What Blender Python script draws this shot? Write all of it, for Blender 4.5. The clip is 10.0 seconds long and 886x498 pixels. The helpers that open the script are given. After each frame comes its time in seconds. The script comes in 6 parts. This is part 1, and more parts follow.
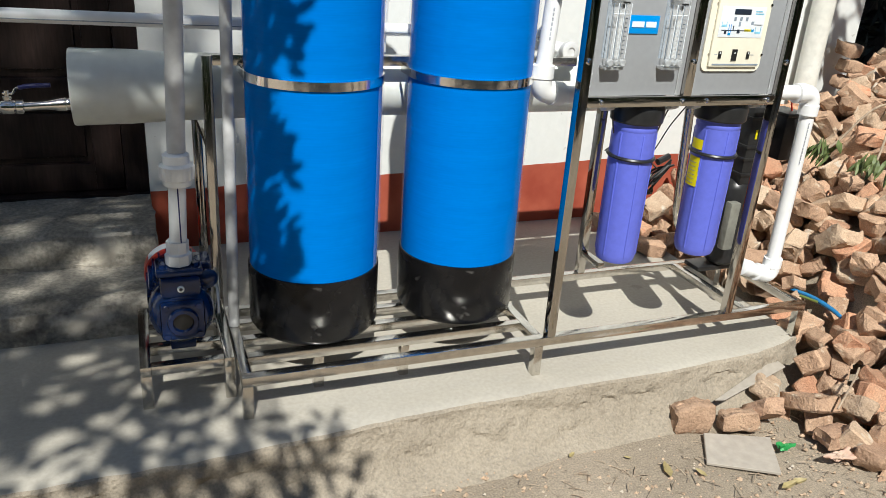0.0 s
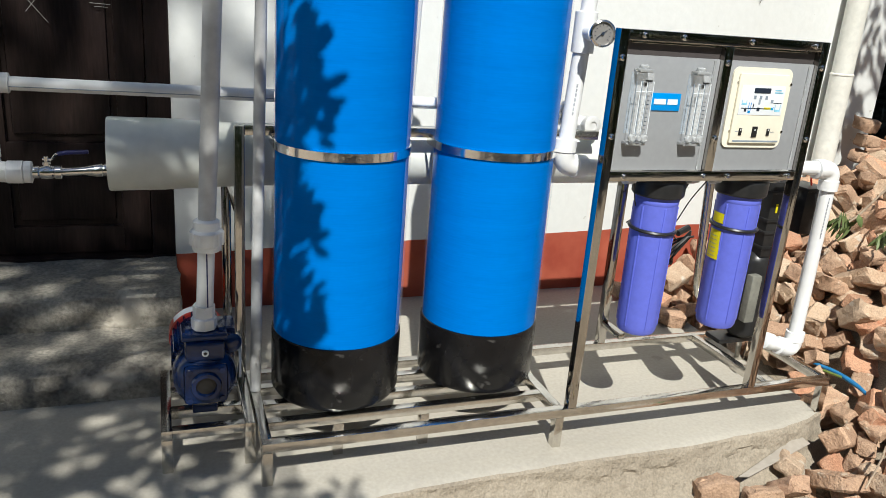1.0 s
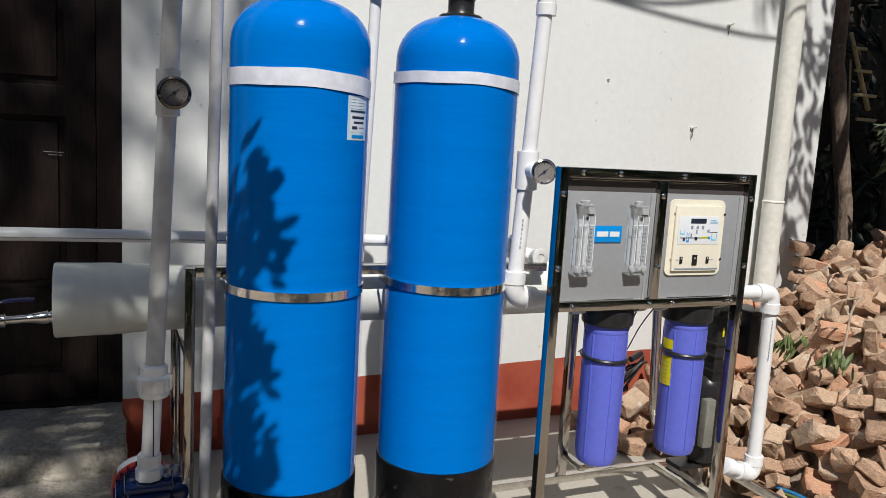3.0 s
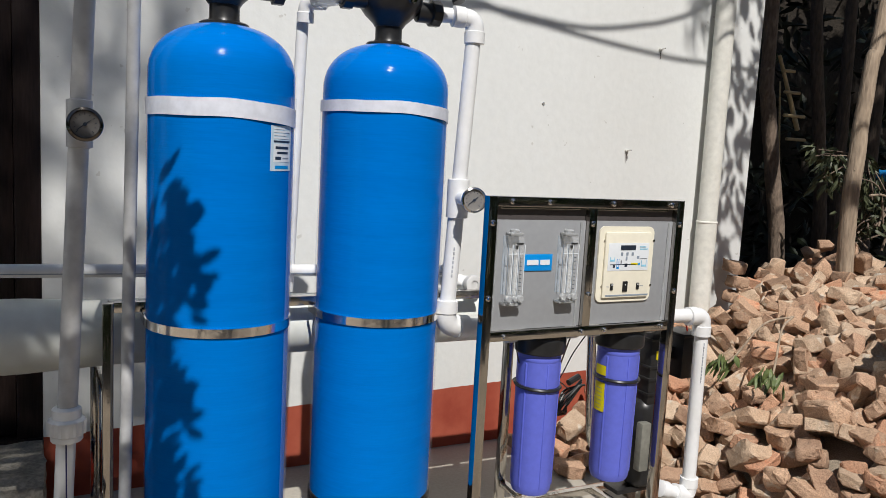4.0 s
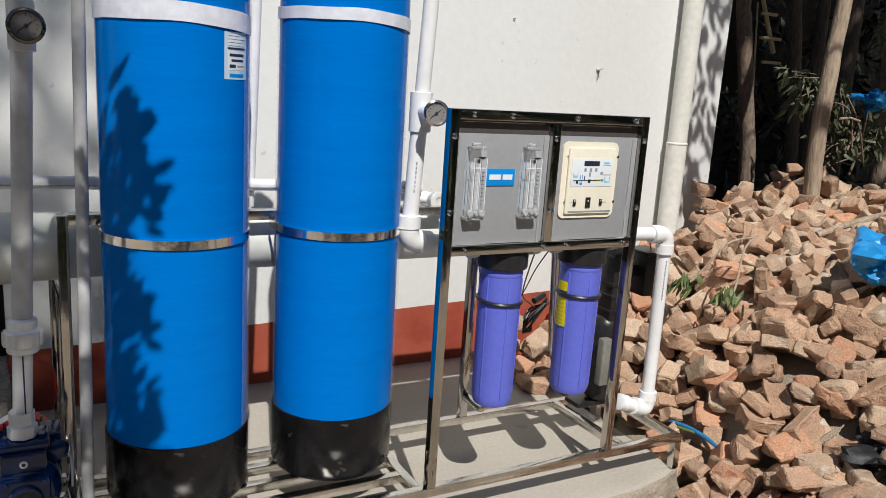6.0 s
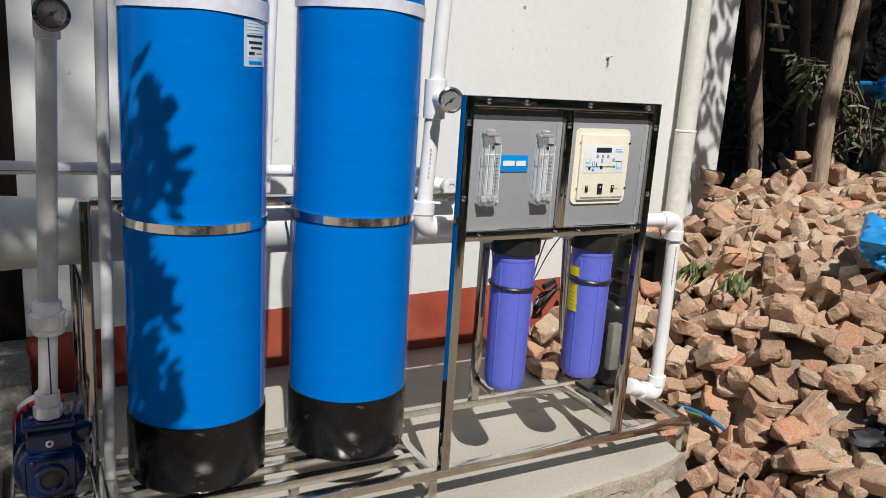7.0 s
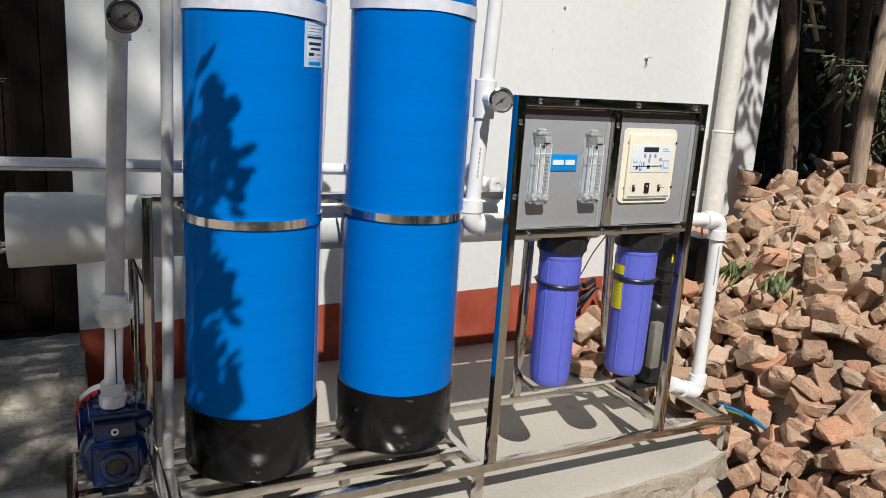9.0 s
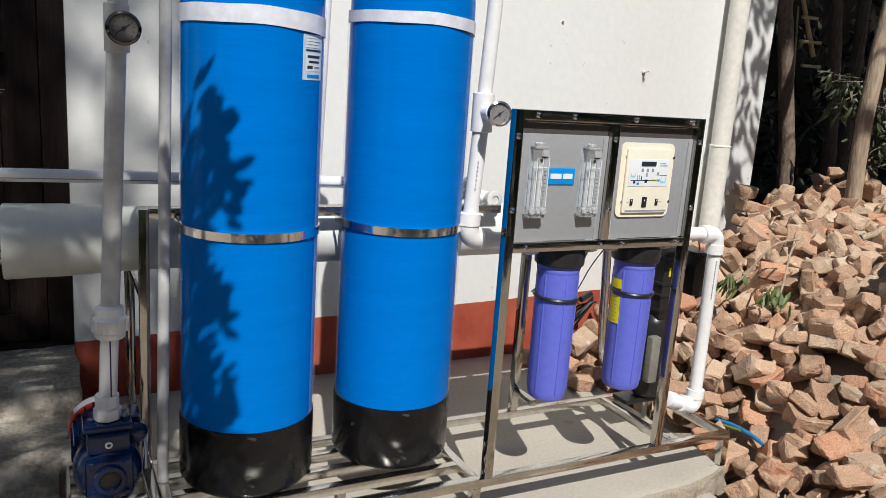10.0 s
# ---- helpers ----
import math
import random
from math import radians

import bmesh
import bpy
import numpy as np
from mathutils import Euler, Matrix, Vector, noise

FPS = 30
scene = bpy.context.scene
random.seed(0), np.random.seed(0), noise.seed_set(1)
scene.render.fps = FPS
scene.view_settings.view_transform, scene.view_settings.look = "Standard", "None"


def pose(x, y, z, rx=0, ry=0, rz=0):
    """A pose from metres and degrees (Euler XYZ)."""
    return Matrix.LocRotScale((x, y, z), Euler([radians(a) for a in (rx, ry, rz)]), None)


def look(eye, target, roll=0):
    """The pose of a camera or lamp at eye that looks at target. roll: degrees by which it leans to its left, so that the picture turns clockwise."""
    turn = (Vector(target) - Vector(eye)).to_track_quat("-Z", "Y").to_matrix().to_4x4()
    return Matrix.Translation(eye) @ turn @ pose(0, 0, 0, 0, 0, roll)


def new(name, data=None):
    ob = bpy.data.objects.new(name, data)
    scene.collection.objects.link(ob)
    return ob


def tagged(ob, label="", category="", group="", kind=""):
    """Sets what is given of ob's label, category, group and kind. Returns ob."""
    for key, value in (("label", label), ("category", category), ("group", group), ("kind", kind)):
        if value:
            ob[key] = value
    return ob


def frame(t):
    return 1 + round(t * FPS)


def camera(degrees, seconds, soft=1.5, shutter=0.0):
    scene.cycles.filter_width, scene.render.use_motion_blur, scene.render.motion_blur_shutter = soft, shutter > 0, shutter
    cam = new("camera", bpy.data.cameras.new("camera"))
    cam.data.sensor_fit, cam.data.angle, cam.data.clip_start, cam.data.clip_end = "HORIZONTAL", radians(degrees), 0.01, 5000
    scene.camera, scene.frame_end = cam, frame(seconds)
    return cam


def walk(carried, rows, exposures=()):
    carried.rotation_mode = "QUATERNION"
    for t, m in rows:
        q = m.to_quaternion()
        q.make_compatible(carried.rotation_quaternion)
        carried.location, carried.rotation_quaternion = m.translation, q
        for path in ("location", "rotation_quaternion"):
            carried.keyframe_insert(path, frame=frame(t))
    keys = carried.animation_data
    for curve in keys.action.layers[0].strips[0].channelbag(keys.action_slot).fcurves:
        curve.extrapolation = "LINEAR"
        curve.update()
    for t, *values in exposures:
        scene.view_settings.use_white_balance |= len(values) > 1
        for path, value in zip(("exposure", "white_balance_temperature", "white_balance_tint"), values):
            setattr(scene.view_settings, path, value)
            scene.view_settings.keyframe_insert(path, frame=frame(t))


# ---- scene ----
cam = camera(59.5, 10.0, soft=0.55)
PATH = [
    (0, (-0.184, -1.609, 1.118), (0.516, 0.101, 0.352), 4.0),
    (0.5, (-0.202, -1.604, 1.132), (0.476, 0.143, 0.432), 4.4),
    (1, (-0.208, -1.613, 1.139), (0.465, 0.166, 0.52), 4.5),
    (1.5, (-0.21, -1.612, 1.145), (0.478, 0.184, 0.595), 4.5),
    (2, (-0.202, -1.621, 1.146), (0.502, 0.19, 0.674), 4.1),
    (2.5, (-0.205, -1.62, 1.157), (0.533, 0.197, 0.764), 3.9),
    (2.7, (-0.206, -1.627, 1.149), (0.549, 0.192, 0.806), 3.6),
    (3.8, (-0.157, -1.62, 1.194), (0.713, 0.164, 0.954), 3.1),
    (4, (-0.143, -1.618, 1.193), (0.756, 0.152, 0.95), 3.1),
    (4.5, (-0.114, -1.617, 1.187), (0.842, 0.117, 0.904), 3.1),
    (5, (-0.1, -1.619, 1.178), (0.87, 0.096, 0.837), 3.3),
    (5.5, (-0.097, -1.624, 1.168), (0.856, 0.089, 0.776), 3.6),
    (7, (-0.139, -1.648, 1.158), (0.794, 0.062, 0.705), 3.7),
    (7.5, (-0.167, -1.652, 1.157), (0.737, 0.069, 0.69), 3.6),
    (8, (-0.198, -1.653, 1.153), (0.678, 0.081, 0.679), 3.5),
    (8.5, (-0.219, -1.649, 1.153), (0.653, 0.089, 0.684), 3.6),
    (9, (-0.222, -1.647, 1.153), (0.663, 0.088, 0.698), 3.7),
    (9.5, (-0.223, -1.645, 1.153), (0.669, 0.091, 0.713), 3.9),
    (10, (-0.221, -1.643, 1.154), (0.672, 0.096, 0.731), 4.0),
]
walk(cam, [(t, look(eye, target, roll)) for t, eye, target, roll in PATH], exposures=[(0.0, 0.33, 6400, 5), (1.0, 0.34, 6400, 5), (1.5, 0.17, 6420, 6), (2.0, 0.07, 6430, 7), (2.5, 0.0, 6440, 9), (4.0, -0.11, 6450, 10), (5.5, -0.05, 6450, 10), (7.0, -0.01, 6450, 10), (10.0, 0.07, 6450, 10)])

# ---- world and sun ----
SUN = Vector((0.22, 0.82, -1.0))  # the way the sunlight travels
world = bpy.data.worlds.new("world")
scene.world = world
world.use_nodes = True
wn = world.node_tree.nodes
sky = wn.new("ShaderNodeTexSky")
sky.sky_type, sky.sun_disc = "NISHITA", False
sky.sun_elevation, sky.sun_rotation = radians(49.7), radians(195)
sky.ozone_density, sky.dust_density = 1.6, 0.5
wn["Background"].inputs["Strength"].default_value = 0.055
world.node_tree.links.new(sky.outputs[0], wn["Background"].inputs["Color"])
sun = new("sun", bpy.data.lights.new("sun", "SUN"))
sun.data.energy, sun.data.angle, sun.data.color = 4.9, radians(0.53), (1.0, 0.962, 0.91)
sun.matrix_world = look((0, 0, 0), SUN)
sun.location = (-0.5, -6, 8)


# ---- materials ----
def material(name, color, rough=0.6, metal=0.0, second=None, scale=6.0, amount=0.5, fine=0.25, bump=0.0, bump_scale=60.0,
             coat=0.0, random_tint=0.0, stretch=(1, 1, 1), transmission=0.0, alpha=1.0, ior=1.45, rough_vary=0.0, detail=6.0, gloss=0.5, scuff=None, lumps=None):
    """A surface with two scales of variation: broad patches towards a second colour, fine grain, and a bump."""
    m = bpy.data.materials.new(name)
    m.use_nodes = True
    n, l = m.node_tree.nodes, m.node_tree.links
    b = n["Principled BSDF"]
    b.inputs["Specular IOR Level"].default_value = gloss
    b.inputs["Roughness"].default_value, b.inputs["Metallic"].default_value = rough, metal
    b.inputs["Coat Weight"].default_value = coat
    b.inputs["Transmission Weight"].default_value, b.inputs["IOR"].default_value = transmission, ior
    b.inputs["Alpha"].default_value = alpha
    co = n.new("ShaderNodeTexCoord")
    mp = n.new("ShaderNodeMapping")
    mp.inputs["Scale"].default_value = stretch
    l.new(co.outputs["Object"], mp.inputs["Vector"])
    vec = mp.outputs["Vector"]
    if random_tint:
        info = n.new("ShaderNodeObjectInfo")
        isle = n.new("ShaderNodeNewGeometry")
        both = n.new("ShaderNodeMath")
        both.operation = "ADD"
        l.new(info.outputs["Random"], both.inputs[0])
        l.new(isle.outputs["Random Per Island"], both.inputs[1])
        vary = n.new("ShaderNodeMath")
        vary.operation = "FRACT"
        l.new(both.outputs[0], vary.inputs[0])
        add = n.new("ShaderNodeVectorMath")
        add.operation = "MULTIPLY_ADD"
        add.inputs[1].default_value = (37, 37, 37)
        l.new(vary.outputs[0], add.inputs[0])
        l.new(vec, add.inputs[2])
        vec = add.outputs[0]
    big = n.new("ShaderNodeTexNoise")
    big.inputs["Scale"].default_value, big.inputs["Detail"].default_value = scale, detail
    l.new(vec, big.inputs["Vector"])
    ramp = n.new("ShaderNodeValToRGB")
    ramp.color_ramp.elements[0].position, ramp.color_ramp.elements[1].position = 0.5 - 0.25, 0.5 + 0.25
    l.new(big.outputs["Fac"], ramp.inputs["Fac"])
    mix = n.new("ShaderNodeMix")
    mix.data_type = "RGBA"
    mix.inputs["A"].default_value = (*color, 1)
    mix.inputs["B"].default_value = (*(second or [c * 0.8 for c in color]), 1)
    mul = n.new("ShaderNodeMath")
    mul.operation = "MULTIPLY"
    mul.inputs[1].default_value = amount
    l.new(ramp.outputs["Color"], mul.inputs[0])
    l.new(mul.outputs[0], mix.inputs["Factor"])
    grain = n.new("ShaderNodeTexNoise")
    grain.inputs["Scale"].default_value, grain.inputs["Detail"].default_value = bump_scale, 5
    l.new(vec, grain.inputs["Vector"])
    hsv = n.new("ShaderNodeHueSaturation")
    l.new(mix.outputs["Result"], hsv.inputs["Color"])
    mr = n.new("ShaderNodeMapRange")
    mr.inputs["To Min"].default_value, mr.inputs["To Max"].default_value = 1 - fine, 1 + fine
    mr.inputs["From Min"].default_value, mr.inputs["From Max"].default_value = 0.3, 0.7
    l.new(grain.outputs["Fac"], mr.inputs["Value"])
    value = mr.outputs[0]
    if random_tint:
        rr = n.new("ShaderNodeMapRange")
        rr.inputs["To Min"].default_value, rr.inputs["To Max"].default_value = 1 - random_tint, 1 + random_tint
        l.new(vary.outputs[0], rr.inputs["Value"])
        vm = n.new("ShaderNodeMath")
        vm.operation = "MULTIPLY"
        l.new(value, vm.inputs[0])
        l.new(rr.outputs[0], vm.inputs[1])
        value = vm.outputs[0]
    l.new(value, hsv.inputs["Value"])
    colour = hsv.outputs[0]
    if scuff:  # (threshold, colour, scale, stretch): scratches and pale marks with a shape of their own
        mp2 = n.new("ShaderNodeMapping")
        mp2.inputs["Scale"].default_value = scuff[3]
        mp2.inputs["Rotation"].default_value = (0.3, 0.5, 0.2)
        l.new(co.outputs["Object"], mp2.inputs["Vector"])
        sn = n.new("ShaderNodeTexNoise")
        sn.inputs["Scale"].default_value, sn.inputs["Detail"].default_value = scuff[2], 5
        l.new(mp2.outputs[0], sn.inputs["Vector"])
        sr = n.new("ShaderNodeMapRange")
        sr.inputs["From Min"].default_value, sr.inputs["From Max"].default_value = scuff[0], scuff[0] + 0.06
        l.new(sn.outputs["Fac"], sr.inputs["Value"])
        sx = n.new("ShaderNodeMix")
        sx.data_type = "RGBA"
        sx.inputs["B"].default_value = (*scuff[1], 1)
        l.new(sr.outputs[0], sx.inputs["Factor"])
        l.new(colour, sx.inputs["A"])
        colour = sx.outputs["Result"]
    l.new(colour, b.inputs["Base Color"])
    if rough_vary:
        rv = n.new("ShaderNodeMapRange")
        rv.inputs["To Min"].default_value, rv.inputs["To Max"].default_value = max(0.02, rough - rough_vary), rough + rough_vary
        rv.inputs["From Min"].default_value, rv.inputs["From Max"].default_value = 0.3, 0.7
        l.new(big.outputs["Fac"], rv.inputs["Value"])
        l.new(rv.outputs[0], b.inputs["Roughness"])
    if bump:
        bp = n.new("ShaderNodeBump")
        bp.inputs["Strength"].default_value, bp.inputs["Distance"].default_value = 1.0, bump
        l.new(grain.outputs["Fac"], bp.inputs["Height"])
        l.new(bp.outputs[0], b.inputs["Normal"])
        if lumps:  # (height, scale): a second, coarser relief under the grain
            ln = n.new("ShaderNodeTexNoise")
            ln.inputs["Scale"].default_value, ln.inputs["Detail"].default_value = lumps[1], 4
            l.new(vec, ln.inputs["Vector"])
            lb = n.new("ShaderNodeBump")
            lb.inputs["Strength"].default_value, lb.inputs["Distance"].default_value = 1.0, lumps[0]
            l.new(ln.outputs["Fac"], lb.inputs["Height"])
            l.new(lb.outputs[0], bp.inputs["Normal"])
    return m


STEEL = material("polished_steel", (0.56, 0.535, 0.50), 0.10, 1.0, (0.40, 0.375, 0.34), 14, 0.6, 0.05, 0.0006, 11, rough_vary=0.05)
STEEL_BAND = material("strap_steel", (0.92, 0.91, 0.89), 0.12, 1.0, (0.8, 0.78, 0.74), 9, 0.5, 0.05, 0.002, 9)
STEEL_DULL = material("brushed_steel", (0.74, 0.72, 0.68), 0.18, 1.0, (0.52, 0.49, 0.44), 14, 0.6, 0.1, 0.0004, 60, rough_vary=0.09)
CHROME = material("chrome", (0.7, 0.68, 0.65), 0.1, 1.0, (0.55, 0.52, 0.5), 20, 0.4, 0.04)
BLUE = material("blue_fibreglass", (0.0, 0.158, 0.575), 0.13, 0.0, (0.0, 0.131, 0.50), 4, 0.5, 0.05, 0.0004, 34, gloss=0.05, stretch=(0.5, 0.5, 9))
BLACK_CAP = material("black_rubber", (0.006, 0.006, 0.007), 0.24, 0.0, (0.011, 0.010, 0.010), 7, 0.6, 0.3, 0.0007, 16, rough_vary=0.10, gloss=0.32, scuff=(0.665, (0.06, 0.057, 0.054), 20, (1.0, 1.0, 1.5)))
BLACK = material("black_plastic", (0.013, 0.013, 0.014), 0.35, 0.0, (0.03, 0.029, 0.027), 12, 0.5, 0.2, 0.0003, 60)
PVC = material("white_pvc", (0.78, 0.79, 0.80), 0.36, 0.0, (0.70, 0.68, 0.64), 8, 0.5, 0.05, 0.0002, 30)
PVC_GREY = material("dusty_pvc", (0.58, 0.59, 0.60), 0.45, 0.0, (0.48, 0.46, 0.43), 9, 0.6, 0.09, 0.0003, 40)
VESSEL = material("vessel_plastic", (0.74, 0.77, 0.74), 0.34, 0.0, (0.58, 0.57, 0.5), 5, 0.6, 0.05, 0.0003, 30)
PIPE_OLD = material("aged_downpipe", (0.74, 0.73, 0.67), 0.5, 0.0, (0.58, 0.56, 0.49), 4, 0.6, 0.08, 0.0004, 40)
PURPLE = material("violet_plastic", (0.112, 0.140, 0.60), 0.45, 0.0, (0.125, 0.150, 0.58), 6, 0.5, 0.05, 0.0002, 60)
TAPE = material("translucent_tape", (0.64, 0.67, 0.76), 0.4, 0.0, (0.72, 0.74, 0.80), 15, 0.6, 0.1, 0.0006, 40)
FILM = material("clear_wrap", (0.85, 0.88, 0.95), 0.12, 0.0, (0.8, 0.84, 0.92), 20, 0.5, 0.05, 0.002, 18, alpha=0.12)
FLOW_CLEAR = material("clear_moulding", (0.86, 0.88, 0.88), 0.08, 0.0, (0.8, 0.82, 0.82), 9, 0.4, 0.05, alpha=0.16)
GREY_PLATE = material("grey_acrylic", (0.28, 0.29, 0.305), 0.3, 0.0, (0.31, 0.315, 0.325), 3, 0.5, 0.04)
STRIP_SHADE = material("rail_shade_strip", (0.085, 0.075, 0.074), 0.3, 0.0, (0.06, 0.053, 0.053), 8, 0.6, 0.06)
CREAM = material("cream_plastic", (0.80, 0.76, 0.63), 0.4, 0.0, (0.77, 0.72, 0.58), 5, 0.5, 0.03)
LABEL_WHITE = material("white_print", (0.74, 0.77, 0.80), 0.4, 0.0, (0.68, 0.72, 0.76), 30, 0.4, 0.03)
PRINT_BLUE = material("blue_print", (0.0, 0.25, 0.68), 0.4, 0.0, (0.0, 0.22, 0.6), 30, 0.4, 0.03)
PRINT_DARK = material("dark_print", (0.02, 0.03, 0.05), 0.4)
PRINT_GREY = material("grey_print", (0.25, 0.3, 0.36), 0.5)
PRINT_NAVY = material("navy_print", (0.015, 0.02, 0.12), 0.4)
PIPE_MARK = material("faded_pipe_print", (0.42, 0.44, 0.48), 0.5)
PRINT_CYAN = material("pale_blue_print", (0.25, 0.55, 0.72), 0.4)
STICKER_PALE = material("pale_sticker", (0.50, 0.64, 0.74), 0.4, 0.0, (0.58, 0.70, 0.78), 40, 0.5, 0.08)
YELLOW = material("yellow_sticker", (0.72, 0.62, 0.0), 0.45, 0.0, (0.62, 0.52, 0.02), 20, 0.5, 0.05)
RED = material("red_paint", (0.5, 0.03, 0.012), 0.4, 0.0, (0.35, 0.02, 0.01), 15, 0.5, 0.08)
PUMP_BLUE = material("pump_enamel", (0.004, 0.020, 0.085), 0.2, 0.0, (0.003, 0.014, 0.065), 14, 0.6, 0.12, 0.0008, 55, coat=0.25)
CLOUDY = material("cloudy_acrylic", (0.72, 0.74, 0.75), 0.25, transmission=0.6, ior=1.47, amount=0.2, fine=0.02)
CONCRETE = material("plinth_concrete", (0.42, 0.39, 0.335), 0.85, 0.0, (0.33, 0.30, 0.252), 1.9, 0.8, 0.07, 0.0008, 90, detail=12, scuff=(0.71, (0.27, 0.24, 0.20), 7, (1, 1, 1)))
MORTAR = material("rough_mortar", (0.345, 0.297, 0.232), 0.95, 0.0, (0.255, 0.215, 0.165), 3.4, 0.9, 0.18, 0.0030, 150, detail=13, scuff=(0.66, (0.20, 0.165, 0.125), 12, (0.7, 1, 1.8)), lumps=(0.016, 26))
STEP = material("blotchy_concrete", (0.40, 0.365, 0.305), 0.85, 0.0, (0.10, 0.092, 0.08), 5.5, 1.0, 0.3, 0.003, 90, detail=12, scuff=(0.60, (0.50, 0.455, 0.38), 4.5, (1, 1, 1)), lumps=(0.018, 16))
SOIL = material("dry_soil", (0.345, 0.285, 0.215), 0.97, 0.0, (0.235, 0.192, 0.142), 4.0, 0.9, 0.30, 0.0028, 220, detail=14, scuff=(0.66, (0.19, 0.152, 0.11), 24, (1, 1, 1)), lumps=(0.006, 30))
WOOD_DARK = material("dark_varnished_wood", (0.014, 0.010, 0.0095), 0.36, 0.0, (0.024, 0.015, 0.013), 3, 0.8, 0.3, 0.0006, 20, stretch=(8, 8, 0.8), gloss=0.2)
BRICK = material("broken_brick", (0.49, 0.33, 0.221), 0.95, 0.0, (0.33, 0.203, 0.13), 9, 1.0, 0.22, 0.0035, 140, random_tint=0.22, detail=11, scuff=(0.62, (0.55, 0.45, 0.34), 13, (1, 1, 1.4)), lumps=(0.009, 34))
BRICK_RED = material("red_brick", (0.47, 0.225, 0.13), 0.95, 0.0, (0.45, 0.29, 0.19), 9, 0.9, 0.22, 0.0035, 140, random_tint=0.2, detail=11, scuff=(0.64, (0.50, 0.17, 0.08), 12, (1, 1, 1)), lumps=(0.009, 34))
BRICK_PALE = material("mortared_brick", (0.52, 0.40, 0.29), 0.95, 0.0, (0.40, 0.265, 0.172), 10, 1.0, 0.2, 0.0035, 140, random_tint=0.16, detail=11, scuff=(0.60, (0.52, 0.455, 0.37), 11, (1, 1, 1)), lumps=(0.008, 30))
BRICK_DARK = material("overburnt_brick", (0.33, 0.20, 0.13), 0.95, 0.0, (0.46, 0.305, 0.205), 8, 0.9, 0.22, 0.0035, 140, random_tint=0.22, detail=11, lumps=(0.010, 34))
BARK = material("pale_bark", (0.42, 0.33, 0.24), 0.85, 0.0, (0.23, 0.17, 0.12), 4, 0.8, 0.25, 0.006, 24, stretch=(3, 3, 0.6), detail=9)
BARK_GREY = material("grey_bark", (0.24, 0.18, 0.135), 0.9, 0.0, (0.10, 0.073, 0.055), 5, 0.9, 0.3, 0.008, 24, stretch=(3, 3, 0.9), detail=10, scuff=(0.66, (0.34, 0.27, 0.2), 12, (1, 1, 0.6)))
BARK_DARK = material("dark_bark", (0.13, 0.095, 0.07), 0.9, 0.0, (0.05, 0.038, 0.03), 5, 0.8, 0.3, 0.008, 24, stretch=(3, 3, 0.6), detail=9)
LEAF = material("leaf", (0.055, 0.09, 0.025), 0.45, 0.0, (0.09, 0.115, 0.04), 3, 0.7, 0.25)
# darkened copy of the leaf, with the grove's shade in its colour
LEAF_SHADE = material("shade_leaf", (0.012, 0.018, 0.007), 0.6, 0.0, (0.018, 0.022, 0.010), 3, 0.7, 0.25)
LEAF_DRY = material("dry_leaf", (0.33, 0.27, 0.12), 0.6, 0.0, (0.24, 0.18, 0.09), 20, 0.7, 0.2)
LEAF_FRESH = material("fresh_leaf", (0.11, 0.17, 0.035), 0.5, 0.0, (0.17, 0.21, 0.06), 12, 0.7, 0.2)
BAG_BLUE = material("blue_polythene", (0.005, 0.22, 0.60), 0.28, 0.0, (0.06, 0.38, 0.72), 14, 0.7, 0.1, 0.004, 18)
BAG_BLACK = material("black_polythene", (0.012, 0.012, 0.014), 0.5, 0.0, (0.03, 0.03, 0.033), 14, 0.7, 0.1, 0.004, 20, gloss=0.3)
GREEN = material("green_wrapper", (0.015, 0.22, 0.05), 0.35, 0.0, (0.06, 0.32, 0.1), 30, 0.6, 0.1)
PAPER = material("torn_paper", (0.55, 0.42, 0.33), 0.8, 0.0, (0.5, 0.2, 0.12), 25, 0.6, 0.1)
SLATE = material("stone_slab", (0.40, 0.355, 0.30), 0.8, 0.0, (0.31, 0.275, 0.235), 6, 0.7, 0.1, 0.0015, 40, detail=9)
BAMBOO = material("bamboo", (0.5, 0.38, 0.2), 0.5, 0.0, (0.36, 0.26, 0.14), 14, 0.6, 0.1)
# near black: the grove's shade is put into this colour
SHADE_GROUND = material("grove_shade", (0.03, 0.023, 0.016), 0.95, 0.0, (0.016, 0.013, 0.01), 5, 0.8, 0.3, 0.01, 30)


